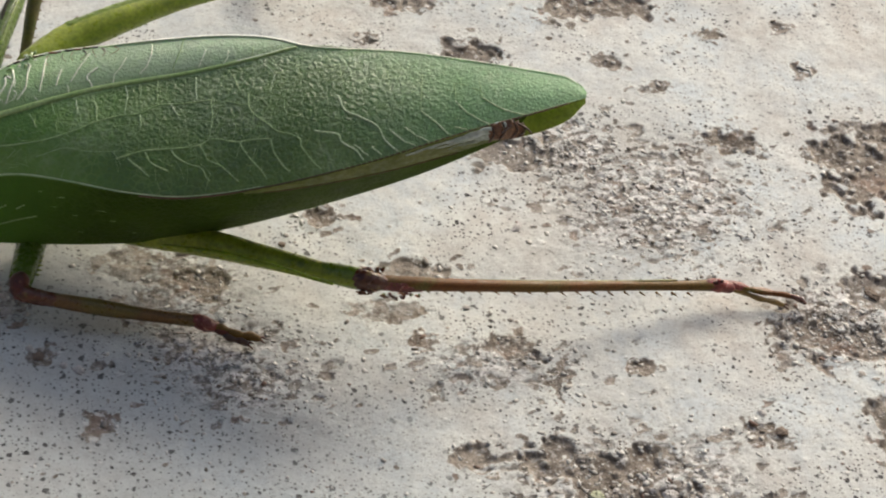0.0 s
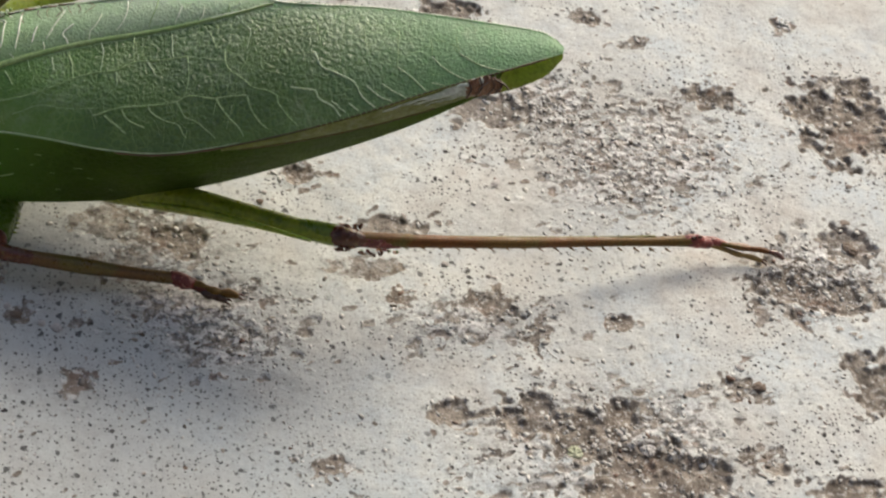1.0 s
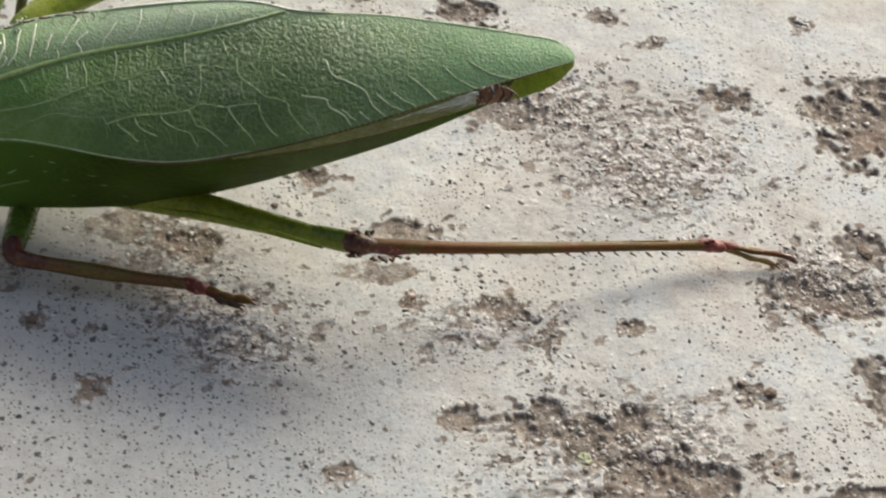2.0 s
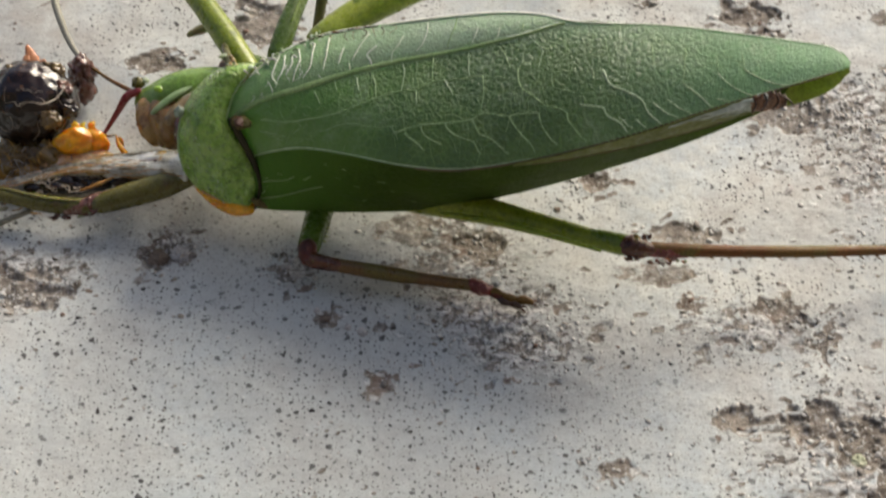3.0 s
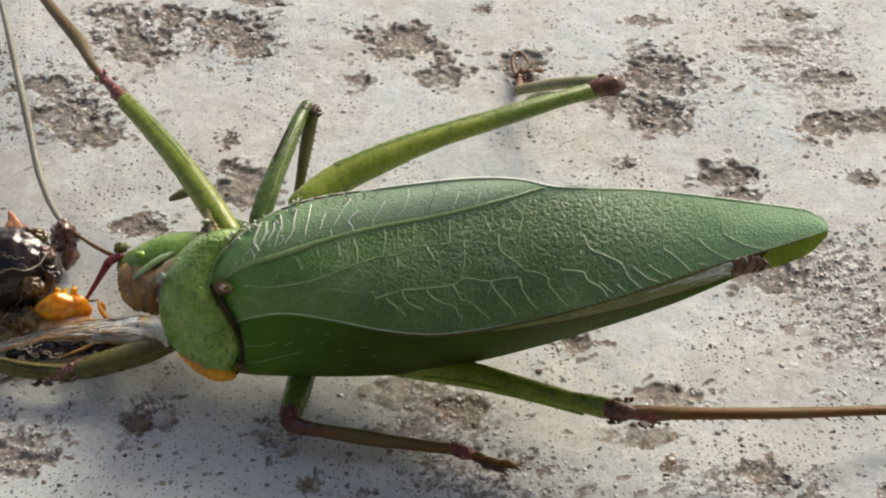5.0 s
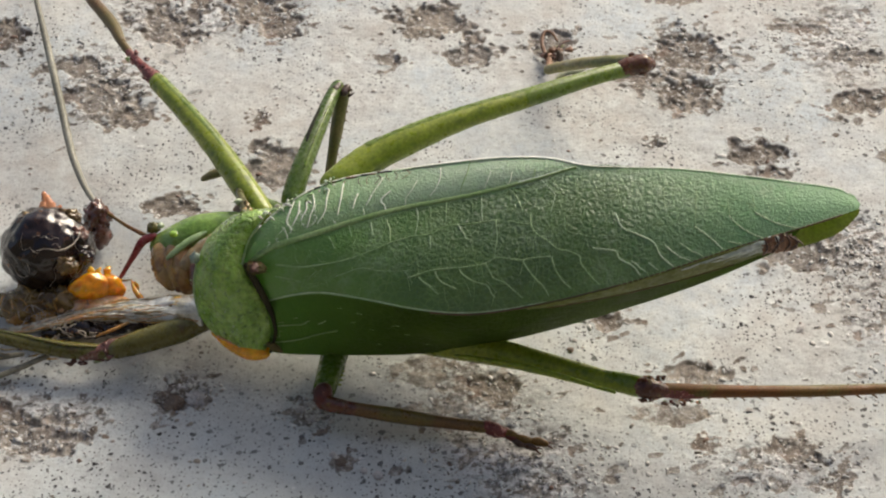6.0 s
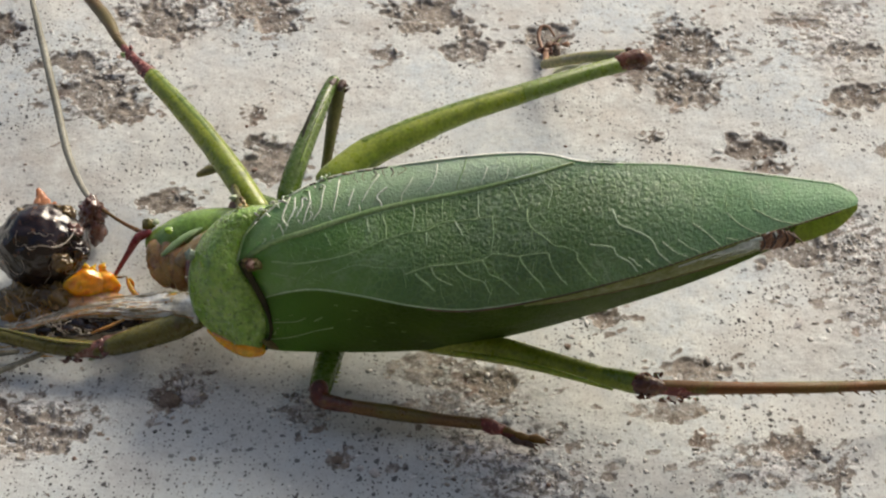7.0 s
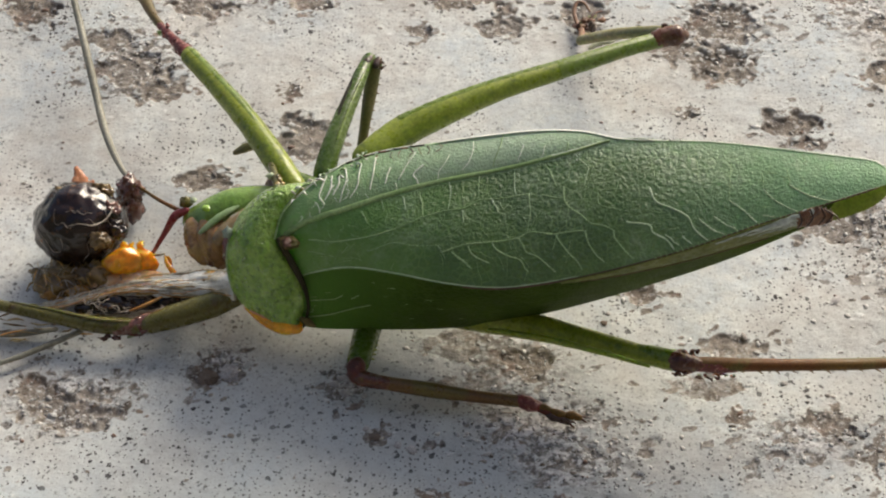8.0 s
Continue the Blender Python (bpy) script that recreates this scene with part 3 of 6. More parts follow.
def build_ground():
    fine = 0.14
    gx, gy = axis(-52.0, 76.0, fine), axis(-42.0, 48.0, fine)
    X, Y = np.meshgrid(gx, gy, indexing="ij")
    Z = 0.5 * value_noise(X, Y, 26.0, 1) + 0.22 * value_noise(X, Y, 6.0, 2) + 0.08 * value_noise(X, Y, 1.7, 3) + 0.015 * value_noise(X, Y, 0.62, 4)
    dirt, chip, dent = np.zeros_like(Z), np.zeros_like(Z), np.zeros_like(Z)
    ragged = value_noise(X, Y, 1.3, 5) + 0.7 * value_noise(X, Y, 0.5, 6)

    splintered = 1.2 * value_noise(X, Y, 0.55, 16) + 1.1 * value_noise(X, Y, 0.3, 17)

    def press(x, y, rx, ry, depth, turn, edge, soil):
        i0, i1 = np.searchsorted(gx, (x - 2.7 * rx - 0.4, x + 2.7 * rx + 0.4))
        j0, j1 = np.searchsorted(gy, (y - 2.7 * ry - 0.4, y + 2.7 * ry + 0.4))
        if i1 <= i0 or j1 <= j0:
            return
        s = np.s_[i0:i1, j0:j1]
        dx, dy = X[s] - x, Y[s] - y
        c, n = math.cos(turn), math.sin(turn)
        d = np.hypot((dx * c + dy * n) / rx, (dy * c - dx * n) / ry) + (1.5 * edge * splintered[s] if rx < 0.9 else edge * (ragged[s] + 0.2 * splintered[s]))
        dent[s] = np.maximum(dent[s], depth * step(d, 1.1, 0.55))
        dirt[s] = np.maximum(dirt[s], soil * step(d, 1.3, 0.7))

    for x, y, rx, ry in HOLLOWS_FAR + HOLLOWS_EDGE + HOLLOWS_NEAR + HOLLOWS_LOW + HOLLOWS_RIM:
        rx, ry = rx * 1.22, ry * 1.22
        press(x, y, rx, ry, min(0.36, 0.18 * min(rx, ry)), 0.0, 0.95, rng.uniform(0.72, 0.98))
        for _ in range(int(5 + 4 * rx)):
            a, q = rng.uniform(0, 2 * math.pi), rng.uniform(0.7, 1.7)
            r = rng.uniform(0.12, 0.34)
            press(x + q * rx * math.cos(a), y + q * ry * math.sin(a), r * rng.uniform(1, 1.8), r, 0.18 * r, rng.uniform(-0.6, 0.6), 0.6, rng.uniform(0.45, 0.9))
    for x, y, rx, ry, count in ROUGH:
        for _ in range(int(count * 1.05)):
            a, q = rng.normal(0, 0.55), rng.normal(0, 0.55)
            r = 0.13 + 0.30 * rng.random() ** 2
            press(x + a * rx, y + q * ry, r * rng.uniform(1.2, 2.6), r, rng.uniform(0.2, 0.4) * r, rng.uniform(-0.2, 0.6), 0.7, rng.uniform(0.40, 0.75))
    for x, y, rx, ry in STAINS:
        press(x, y, rx, ry, 0.05, 0.0, 0.7, 0.5)
        for _ in range(26):
            r = rng.uniform(0.12, 0.4)
            press(x + rx * rng.normal(0, 0.5), y + ry * rng.normal(0, 0.5), r * rng.uniform(1, 2), r, 0.08, rng.uniform(-0.6, 0.6), 0.8, rng.uniform(0.4, 0.9))
    # scattered pin holes over all of the slab
    for _ in range(1100):
        r = 0.06 + 0.14 * rng.random() ** 2
        press(rng.uniform(-50, 74), rng.uniform(-40, 46), r * rng.uniform(1, 1.7), r, 0.06, rng.uniform(-1, 1), 0.4, rng.uniform(0.5, 1.0))
    Z -= dent
    Z -= dirt * 0.20 * (0.7 * value_noise(X, Y, 1.4, 10) + 0.7 * value_noise(X, Y, 0.8, 8) + 0.6 * value_noise(X, Y, 0.4, 9) + 0.1)
    # broken white edges and crumbs, most of them in the rough zones
    spots = [(rng.uniform(-48, 72), rng.uniform(-38, 44)) for _ in range(200)]
    for x, y, rx, ry, count in ROUGH:
        spots += [(x + rx * rng.normal(0, 0.6), y + ry * rng.normal(0, 0.6)) for _ in range(int(count * 0.22))]
    for x, y, rx, ry in HOLLOWS_FAR + HOLLOWS_EDGE + HOLLOWS_NEAR + HOLLOWS_LOW + HOLLOWS_RIM:
        for _ in range(int(rng.integers(2, 6))):
            a, q = rng.uniform(0, 2 * math.pi), rng.uniform(1.1, 1.6)
            spots.append((x + q * rx * math.cos(a), y + q * ry * math.sin(a)))
    for x, y in spots:
        rx, ry = rng.uniform(0.12, 0.55), rng.uniform(0.1, 0.3)
        i0, i1 = np.searchsorted(gx, (x - rx, x + rx))
        j0, j1 = np.searchsorted(gy, (y - ry, y + ry))
        s = np.s_[i0:i1, j0:j1]
        d = np.hypot((X[s] - x) / rx, (Y[s] - y) / ry) + 0.8 * ragged[s]
        k = step(d, 0.9, 0.4)
        Z[s] += 0.035 * k
        chip[s] = np.maximum(chip[s], 0.8 * k)
    zone = np.zeros_like(Z)
    for x, y, rx, ry, count in ROUGH:
        w = min(1.0, count / (rx * ry * 9))
        zone = np.maximum(zone, (0.45 + 0.55 * w) * np.exp(-1.4 * (((X - x) / rx) ** 2 + ((Y - y) / ry) ** 2)))
    zone = np.clip(np.maximum(zone, 0.55 * dirt) + 0.5 * value_noise(X, Y, 5.0, 11) * zone ** 0.5 + 0.35 * np.maximum(0, value_noise(X, Y, 9.0, 12)), 0, 1)
    Z += zone * (0.13 * value_noise(X, Y, 0.75, 14) + 0.07 * value_noise(X, Y, 0.4, 15))
    n, m = X.shape
    co = np.stack([X, Y, Z - 0.15], -1).reshape(-1, 3) / 1000
    i, j = np.meshgrid(np.arange(n - 1), np.arange(m - 1), indexing="ij")
    a = (i * m + j).ravel()
    quads = np.stack([a, a + m, a + m + 1, a + 1], 1)
    HEIGHT["x"], HEIGHT["y"], HEIGHT["z"] = gx, gy, Z - 0.15
    me = bpy.data.meshes.new("ground")
    me.vertices.add(len(co))
    me.vertices.foreach_set("co", co.ravel())
    me.loops.add(quads.size)
    me.loops.foreach_set("vertex_index", quads.ravel())
    me.polygons.add(len(quads))
    me.polygons.foreach_set("loop_start", np.arange(0, quads.size, 4))
    me.polygons.foreach_set("use_smooth", np.ones(len(quads), bool))
    for name, field in (("dirt", dirt), ("chip", chip), ("rough", zone)):
        at = me.attributes.new(name, "FLOAT", "POINT")
        at.data.foreach_set("value", field.ravel().astype(np.float32))
    me.update()
    me.validate()
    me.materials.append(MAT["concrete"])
    return tagged(new("ground", me), "pitted pale concrete slab with dark sandy hollows", "ground", kind="structure")


build_ground()


def height(x, y):
    i = np.clip(np.searchsorted(HEIGHT["x"], x), 0, len(HEIGHT["x"]) - 1)
    j = np.clip(np.searchsorted(HEIGHT["y"], y), 0, len(HEIGHT["y"]) - 1)
    return HEIGHT["z"][i, j]


def sand():
    """Countless loose sand grains, bedded in the worn parts of the slab."""
    wide = np.stack([rng.uniform(-48, 72, 5200), rng.uniform(-38, 46, 5200), rng.uniform(0.05, 0.13, 5200)], 1)
    spots = [wide[value_noise(wide[:, 0], wide[:, 1], 7.0, 21) + 0.6 * value_noise(wide[:, 0], wide[:, 1], 2.6, 22) > 0.12]]
    for x, y, rx, ry, count in ROUGH:
        k = int(count * (2.6 if y < 15 else 1.6))
        spots.append(np.stack([x + rx * rng.normal(0, 0.6, k), y + ry * rng.normal(0, 0.6, k), 0.06 + 0.15 * rng.random(k) ** 3], 1))
    for x, y, rx, ry in HOLLOWS_FAR + HOLLOWS_EDGE + HOLLOWS_NEAR + HOLLOWS_LOW + HOLLOWS_RIM:
        k = int((6 if y < 15 else 3) * rx * ry + 8)
        a, q = rng.uniform(0, 2 * math.pi, k), 1.5 * np.sqrt(rng.random(k))
        spots.append(np.stack([x + rx * q * np.cos(a), y + ry * q * np.sin(a), 0.06 + 0.20 * rng.random(k) ** 3], 1))
    p = np.concatenate(spots)
    n = len(p)
    bm = bmesh.new()
    bmesh.ops.create_icosphere(bm, subdivisions=1, radius=1)
    unit = np.array([v.co[:] for v in bm.verts])
    tri = np.array([[v.index for v in f.verts] for f in bm.faces])
    bm.free()
    size = p[:, 2, None] * rng.uniform(0.65, 1.35, (n, 3)) * np.array((1.45, 1.0, 0.42))
    turn = rng.uniform(0, 2 * math.pi, n)
    v = unit[None] * (1 + rng.uniform(-0.4, 0.35, (n, len(unit), 1))) * size[:, None]
    c, k = np.cos(turn)[:, None], np.sin(turn)[:, None]
    v = np.stack([v[:, :, 0] * c - v[:, :, 1] * k, v[:, :, 0] * k + v[:, :, 1] * c, v[:, :, 2]], 2)
    v += np.stack([p[:, 0], p[:, 1], height(p[:, 0], p[:, 1]) + 0.1 * size[:, 2]], 1)[:, None]
    f = (tri[None] + (np.arange(n) * len(unit))[:, None, None]).reshape(-1, 3)
    me = bpy.data.meshes.new("sand")
    me.vertices.add(n * len(unit))
    me.vertices.foreach_set("co", (v / 1000).ravel())
    me.loops.add(f.size)
    me.loops.foreach_set("vertex_index", f.ravel())
    me.polygons.add(len(f))
    me.polygons.foreach_set("loop_start", np.arange(0, f.size, 3))
    me.update()
    me.validate()
    me.materials.append(MAT["sand"])
    return tagged(new("sand", me), "loose grey and brown sand grains bedded in worn concrete", "sand", kind="stuff")


sand()


def sky_blocker():
    """An unseen dark slab, added to shut off the sky on the south side."""
    bm = bmesh.new()
    bmesh.ops.create_cube(bm, size=1)
    bmesh.ops.scale(bm, vec=(1.5, 0.06, 0.6), verts=bm.verts)
    bmesh.ops.translate(bm, vec=(0, -0.35, 0.296), verts=bm.verts)
    bmesh.ops.bevel(bm, geom=list(bm.edges), offset=0.004, segments=2, affect="EDGES")
    me = bpy.data.meshes.new("sky_blocker_south")
    bm.to_mesh(me)
    bm.free()
    me.materials.append(MAT["blocker_skin"])
    return tagged(new("sky_blocker_south", me), "unseen dark slab added to block the southern sky", "wall", kind="structure")


sky_blocker()

# ---- the katydid ----
katydid = thing("katydid", (0, -8, 0), "dead leaf-green katydid lying crushed on pale concrete", "insect")

TOP = [(-16.33, -7.49, 10.00), (-14.02, -6.06, 12.50), (-10.93, -4.09, 13.70), (-8.26, -3.12, 14.20), (-3.75, -3.07, 15.20), (0.71, -3.29, 16.20), (5.13, -3.63, 17.00), (8.62, -4.47, 17.60), (11.17, -5.73, 18.00), (18.00, -6.88, 18.60), (23.03, -8.07, 18.90), (27.25, -8.84, 18.80), (29.79, -9.25, 18.60), (31.06, -9.61, 18.30), (31.49, -10.39, 18.10)]
BEND = [(-16.11, -8.39, 9.00), (-14.00, -7.81, 11.10), (-9.94, -7.32, 12.50), (-4.02, -6.54, 14.10), (2.73, -6.32, 15.60), (7.61, -6.24, 17.10), (11.16, -5.84, 17.98), (17.99, -7.00, 18.60), (23.03, -8.18, 18.88), (27.24, -8.94, 18.78), (29.78, -9.35, 18.58), (31.05, -9.72, 18.28), (31.49, -10.43, 18.08)]
EDGE = [(-15.56, -9.31, 6.30), (-13.15, -10.10, 8.00), (-9.93, -10.83, 9.30), (-6.31, -12.34, 10.20), (-1.91, -14.09, 10.80), (1.99, -14.97, 11.30), (7.54, -15.18, 12.60), (15.09, -14.92, 15.00), (21.80, -13.76, 16.90), (26.89, -12.63, 17.80), (29.53, -11.75, 18.00), (31.38, -10.96, 18.00)]
LOW = [(-15.28, -10.49, 2.60), (-13.07, -11.63, 3.20), (-8.37, -11.58, 2.80), (-3.80, -12.17, 3.40), (-0.18, -12.11, 3.60), (3.43, -12.01, 4.30), (7.48, -11.55, 5.00), (16.26, -11.33, 8.40), (20.92, -11.34, 10.80), (25.89, -11.86, 14.60)]


def cut(rail, x0, x1, n=8):
    """The stretch of a rail between two x places."""
    p = glide(rail, 200)
    return [[np.interp(x, p[:, 0], p[:, k]) for k in range(3)] for x in np.linspace(x0, x1, n)]


def even(rail, n=40):
    """A rail with control points at even steps of x."""
    return cut(rail, rail[0][0], rail[-1][0], n)


def resample(grid, m):
    """The same surface with m evenly spaced points across each row."""
    out = []
    for row in grid:
        d = np.r_[0, np.cumsum(np.linalg.norm(np.diff(row, axis=0), axis=1))]
        u = np.linspace(0, d[-1], m)
        out.append(np.stack([np.interp(u, d, row[:, k]) for k in range(3)], 1))
    return np.array(out)


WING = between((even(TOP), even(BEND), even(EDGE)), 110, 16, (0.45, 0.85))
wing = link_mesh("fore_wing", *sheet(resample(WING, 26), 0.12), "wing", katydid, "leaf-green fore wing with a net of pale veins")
# back field above the fold is paler than the side field: painted sky gloss
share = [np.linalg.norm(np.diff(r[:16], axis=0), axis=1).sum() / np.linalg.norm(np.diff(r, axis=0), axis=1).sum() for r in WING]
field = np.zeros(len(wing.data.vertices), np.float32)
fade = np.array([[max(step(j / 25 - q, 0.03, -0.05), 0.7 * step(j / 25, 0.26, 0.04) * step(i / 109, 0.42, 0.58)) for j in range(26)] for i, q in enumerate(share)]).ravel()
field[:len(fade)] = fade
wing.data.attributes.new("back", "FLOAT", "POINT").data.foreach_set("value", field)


def on_wing(s, v):
    """A point of the fore wing: s along it, v from 0 (back edge) over 1 (fold) to 2 (front edge)."""
    n, m, _ = WING.shape
    i, j = np.clip(s, 0, 1) * (n - 1), np.clip(v / 2, 0, 1) * (m - 1)
    a, b = min(int(i), n - 2), min(int(j), m - 2)
    u, w = i - a, j - b
    return (WING[a, b] * (1 - u) * (1 - w) + WING[a + 1, b] * u * (1 - w) + WING[a, b + 1] * (1 - u) * w + WING[a + 1, b + 1] * u * w)


def vein(ctrl, radius, material="vein", name="vein", taper=0.5, n=14):
    path = glide([(s, v, 0) for s, v in ctrl], n)[:, :2]
    if n < 20:
        k = np.linspace(0, 1, n)
        a, b = rng.uniform(0, 6.3, 2)
        path[:, 0] += 0.0009 * (np.sin(9 * k + a) - math.sin(a)) * k * (1.3 - k)
        path[:, 1] += 0.009 * (np.sin(11 * k + b) - math.sin(b)) * k * (1.3 - k)
    p = np.array([on_wing(s, v) for s, v in path])
    up = (0, -0.25, 0.97) if ctrl[0][1] < 0.97 else (0, -0.5, 0.87)
    p = p + np.array(up) * (radius * 0.2 + 0.02)
    r = radius * np.linspace(1, taper, n)[:, None] * (0.8 if ctrl[0][0] > 0.62 and n < 20 else 1.0)
    link_mesh(name, *tube(np.hstack([p, r]), n, 8, 0.4, 0.0, up), material, wing)


# lengthwise veins
# near-white rim: backlight through the thin edge, painted into its colour
rim = [(*(on_wing(s, 0.0) + np.array((0, -0.10, 0.05))), 0.13 * step(s, 0.27, 0.34) - 0.10 * step(s, 0.52, 0.66) + 0.02) for s in np.linspace(0.28, 0.985, 50)]
link_mesh("vein", *tube(rim, 110, 8, 0.3, 0.0, (0, 0.35, 0.94)), "pale_rim", wing, "whitish rim")
vein([(0.06, 0.0), (0.12, 0.0), (0.2, 0.0), (0.27, 0.0)], 0.085, "vein", n=30, taper=0.9)
for k in range(11):
    s = 0.135 + 0.0125 * k + rng.uniform(-0.003, 0.003)
    vein([(s, 0.0), (s + rng.uniform(0.002, 0.006), 0.015), (s + rng.uniform(0.006, 0.011), 0.02)], rng.uniform(0.06, 0.11), ("torn", "black", "brown")[k % 3], "scar", n=8, taper=0.8)
for k in range(7):
    s = 0.20 + 0.016 * k + rng.uniform(-0.004, 0.004)
    vein([(s, 0.06), (s + rng.uniform(-0.006, 0.006), 0.15), (s + rng.uniform(-0.010, 0.004), 0.27)], rng.uniform(0.03, 0.06), ("brown", "grime")[k % 2], "scar", n=8, taper=0.5)
vein([(0.47, 0.985), (0.50, 0.98), (0.53, 0.975), (0.56, 0.97)], 0.15, "pale_rim", n=20, taper=0.8)
vein([(0.02, 1.0), (0.2, 1.0), (0.4, 1.0), (0.56, 0.98)], 0.25, "rib", n=30, taper=0.45)
vein([(0.03, 2.0), (0.1, 1.97), (0.25, 1.985), (0.38, 1.99), (0.50, 1.99)], 0.07, "edge_vein", n=30, taper=0.3)
# cross veins of the back field: (s, v) along and across the wing
BACK_VEINS = [
    ((0.112, 0.06), (0.103, 0.24), (0.096, 0.48), (0.102, 0.71)),
    ((0.121, 0.13), (0.115, 0.41), (0.103, 0.62)),
    ((0.132, 0.22), (0.129, 0.4), (0.118, 0.57)),
    ((0.144, 0.13), (0.143, 0.36), (0.134, 0.59), (0.126, 0.8)),
    ((0.17, 0.14), (0.164, 0.37), (0.156, 0.65), (0.144, 0.79)),
    ((0.194, 0.12), (0.187, 0.41), (0.178, 0.75)),
    ((0.214, 0.42), (0.208, 0.57), (0.203, 0.72)),
    ((0.235, 0.55), (0.225, 0.72)),
    ((0.266, 0.52), (0.25, 0.68), (0.253, 0.83), (0.255, 0.96)),
]
BACK_VEINS_REAR = [
    ((0.31, 0.39), (0.299, 0.61), (0.29, 0.74), (0.285, 0.97)),
    ((0.351, 0.14), (0.347, 0.41), (0.337, 0.68), (0.326, 0.83)),
    ((0.399, 0.06), (0.39, 0.4), (0.379, 0.72), (0.375, 0.88)),
    ((0.428, 0.44), (0.42, 0.7), (0.414, 0.89)),
    ((0.461, 0.55), (0.455, 0.84), (0.449, 0.98)),
    ((0.498, 0.54), (0.493, 0.9), (0.49, 1.01)),
    ((0.258, 0.16), (0.243, 0.4), (0.232, 0.57)),
    ((0.09, 0.59), (0.093, 0.82), (0.09, 1.01)),
    ((0.077, 0.62), (0.071, 0.89)),
    ((0.219, 0.79), (0.219, 1.01)),
]
# cross veins below the fold
SIDE_VEINS = [
    ((0.255, 1.09), (0.258, 1.2), (0.258, 1.33)),
    ((0.303, 1.01), (0.305, 1.12), (0.299, 1.29)),
    ((0.352, 1.01), (0.351, 1.1), (0.349, 1.21)),
    ((0.408, 1.05), (0.407, 1.14), (0.407, 1.23)),
    ((0.457, 1.04), (0.467, 1.15), (0.472, 1.24)),
    ((0.505, 1.02), (0.514, 1.09), (0.525, 1.16), (0.522, 1.21), (0.516, 1.29)),
    ((0.429, 1.25), (0.428, 1.42), (0.423, 1.55)),
    ((0.323, 1.3), (0.323, 1.42)),
    ((0.193, 1.02), (0.196, 1.19)),
    ((0.229, 1.08), (0.231, 1.21)),
    ((0.382, 1.28), (0.387, 1.33), (0.396, 1.3)),
    ((0.369, 1.23), (0.381, 1.36)),
    ((0.159, 1.11), (0.167, 1.3)),
]
SIDE_LINKS = [
    ((0.449, 1.28), (0.484, 1.34), (0.516, 1.3)),
    ((0.516, 1.29), (0.537, 1.36), (0.572, 1.39), (0.616, 1.42)),
    ((0.537, 1.37), (0.539, 1.48), (0.571, 1.56)),
    ((0.429, 1.43), (0.399, 1.38)),
    ((0.162, 1.71), (0.211, 1.6), (0.247, 1.64), (0.294, 1.62)),
    ((0.062, 1.56), (0.103, 1.76)),
    ((0.587, 1.57), (0.613, 1.6), (0.639, 1.65)),
    ((0.622, 1.15), (0.625, 1.31), (0.627, 1.41)),
    ((0.745, 1.23), (0.741, 1.42), (0.737, 1.63)),
    ((0.791, 1.34), (0.791, 1.57)),
    ((0.83, 1.31), (0.832, 1.56)),
    ((0.56, 1.14), (0.561, 1.23)),
    ((0.589, 1.18), (0.601, 1.28), (0.618, 1.29)),
    ((0.693, 1.2), (0.692, 1.42)),
    ((0.569, 1.33), (0.563, 1.43)),
]
# two wandering lengthwise veins of the side field
LONG_VEINS = [
    ((0.067, 1.35), (0.117, 1.51), (0.164, 1.5), (0.194, 1.46), (0.232, 1.39), (0.259, 1.33), (0.297, 1.29), (0.323, 1.29), (0.349, 1.23), (0.378, 1.24), (0.428, 1.25)),
    ((0.284, 1.69), (0.329, 1.61), (0.366, 1.6), (0.393, 1.6), (0.41, 1.59), (0.426, 1.56), (0.467, 1.62), (0.481, 1.62), (0.511, 1.64)),
]
# slanting branches that run down to the front edge
BRANCHES = [
    ((0.366, 1.6), (0.372, 1.66), (0.392, 1.73), (0.408, 1.77), (0.417, 1.85), (0.422, 1.88)),
    ((0.408, 1.59), (0.414, 1.65), (0.42, 1.72), (0.436, 1.77), (0.452, 1.85), (0.463, 1.92)),
    ((0.467, 1.62), (0.473, 1.7), (0.484, 1.78), (0.496, 1.86), (0.505, 1.95)),
    ((0.513, 1.65), (0.516, 1.72), (0.524, 1.82), (0.54, 1.92)),
    ((0.328, 1.63), (0.334, 1.7), (0.346, 1.75), (0.36, 1.78)),
    ((0.302, 1.69), (0.32, 1.77), (0.332, 1.83)),
    ((0.484, 1.26), (0.484, 1.36), (0.492, 1.44), (0.508, 1.51), (0.525, 1.61), (0.543, 1.65), (0.557, 1.7)),
    ((0.557, 1.7), (0.558, 1.75), (0.568, 1.84), (0.578, 1.91), (0.586, 1.96)),
]
BRANCHES_REAR = [
    ((0.578, 1.66), (0.612, 1.72), (0.616, 1.78), (0.637, 1.87), (0.648, 1.97)),
    ((0.616, 1.41), (0.627, 1.55), (0.648, 1.61), (0.671, 1.7), (0.681, 1.84), (0.701, 1.98)),
    ((0.637, 1.83), (0.656, 1.95)),
    ((0.663, 1.88), (0.677, 1.97)),
    ((0.713, 1.77), (0.734, 1.9), (0.748, 1.98)),
    ((0.69, 1.76), (0.71, 1.9), (0.727, 1.98)),
    ((0.788, 1.9), (0.807, 1.98)),
    ((0.737, 1.63), (0.757, 1.77), (0.778, 1.97)),
    ((0.791, 1.57), (0.804, 1.71), (0.822, 1.85), (0.841, 1.98)),
    ((0.832, 1.56), (0.853, 1.71), (0.876, 1.87), (0.897, 1.98)),
]
for path in BACK_VEINS:
    vein(path, rng.uniform(0.065, 0.09), "vein", n=14, taper=0.75)
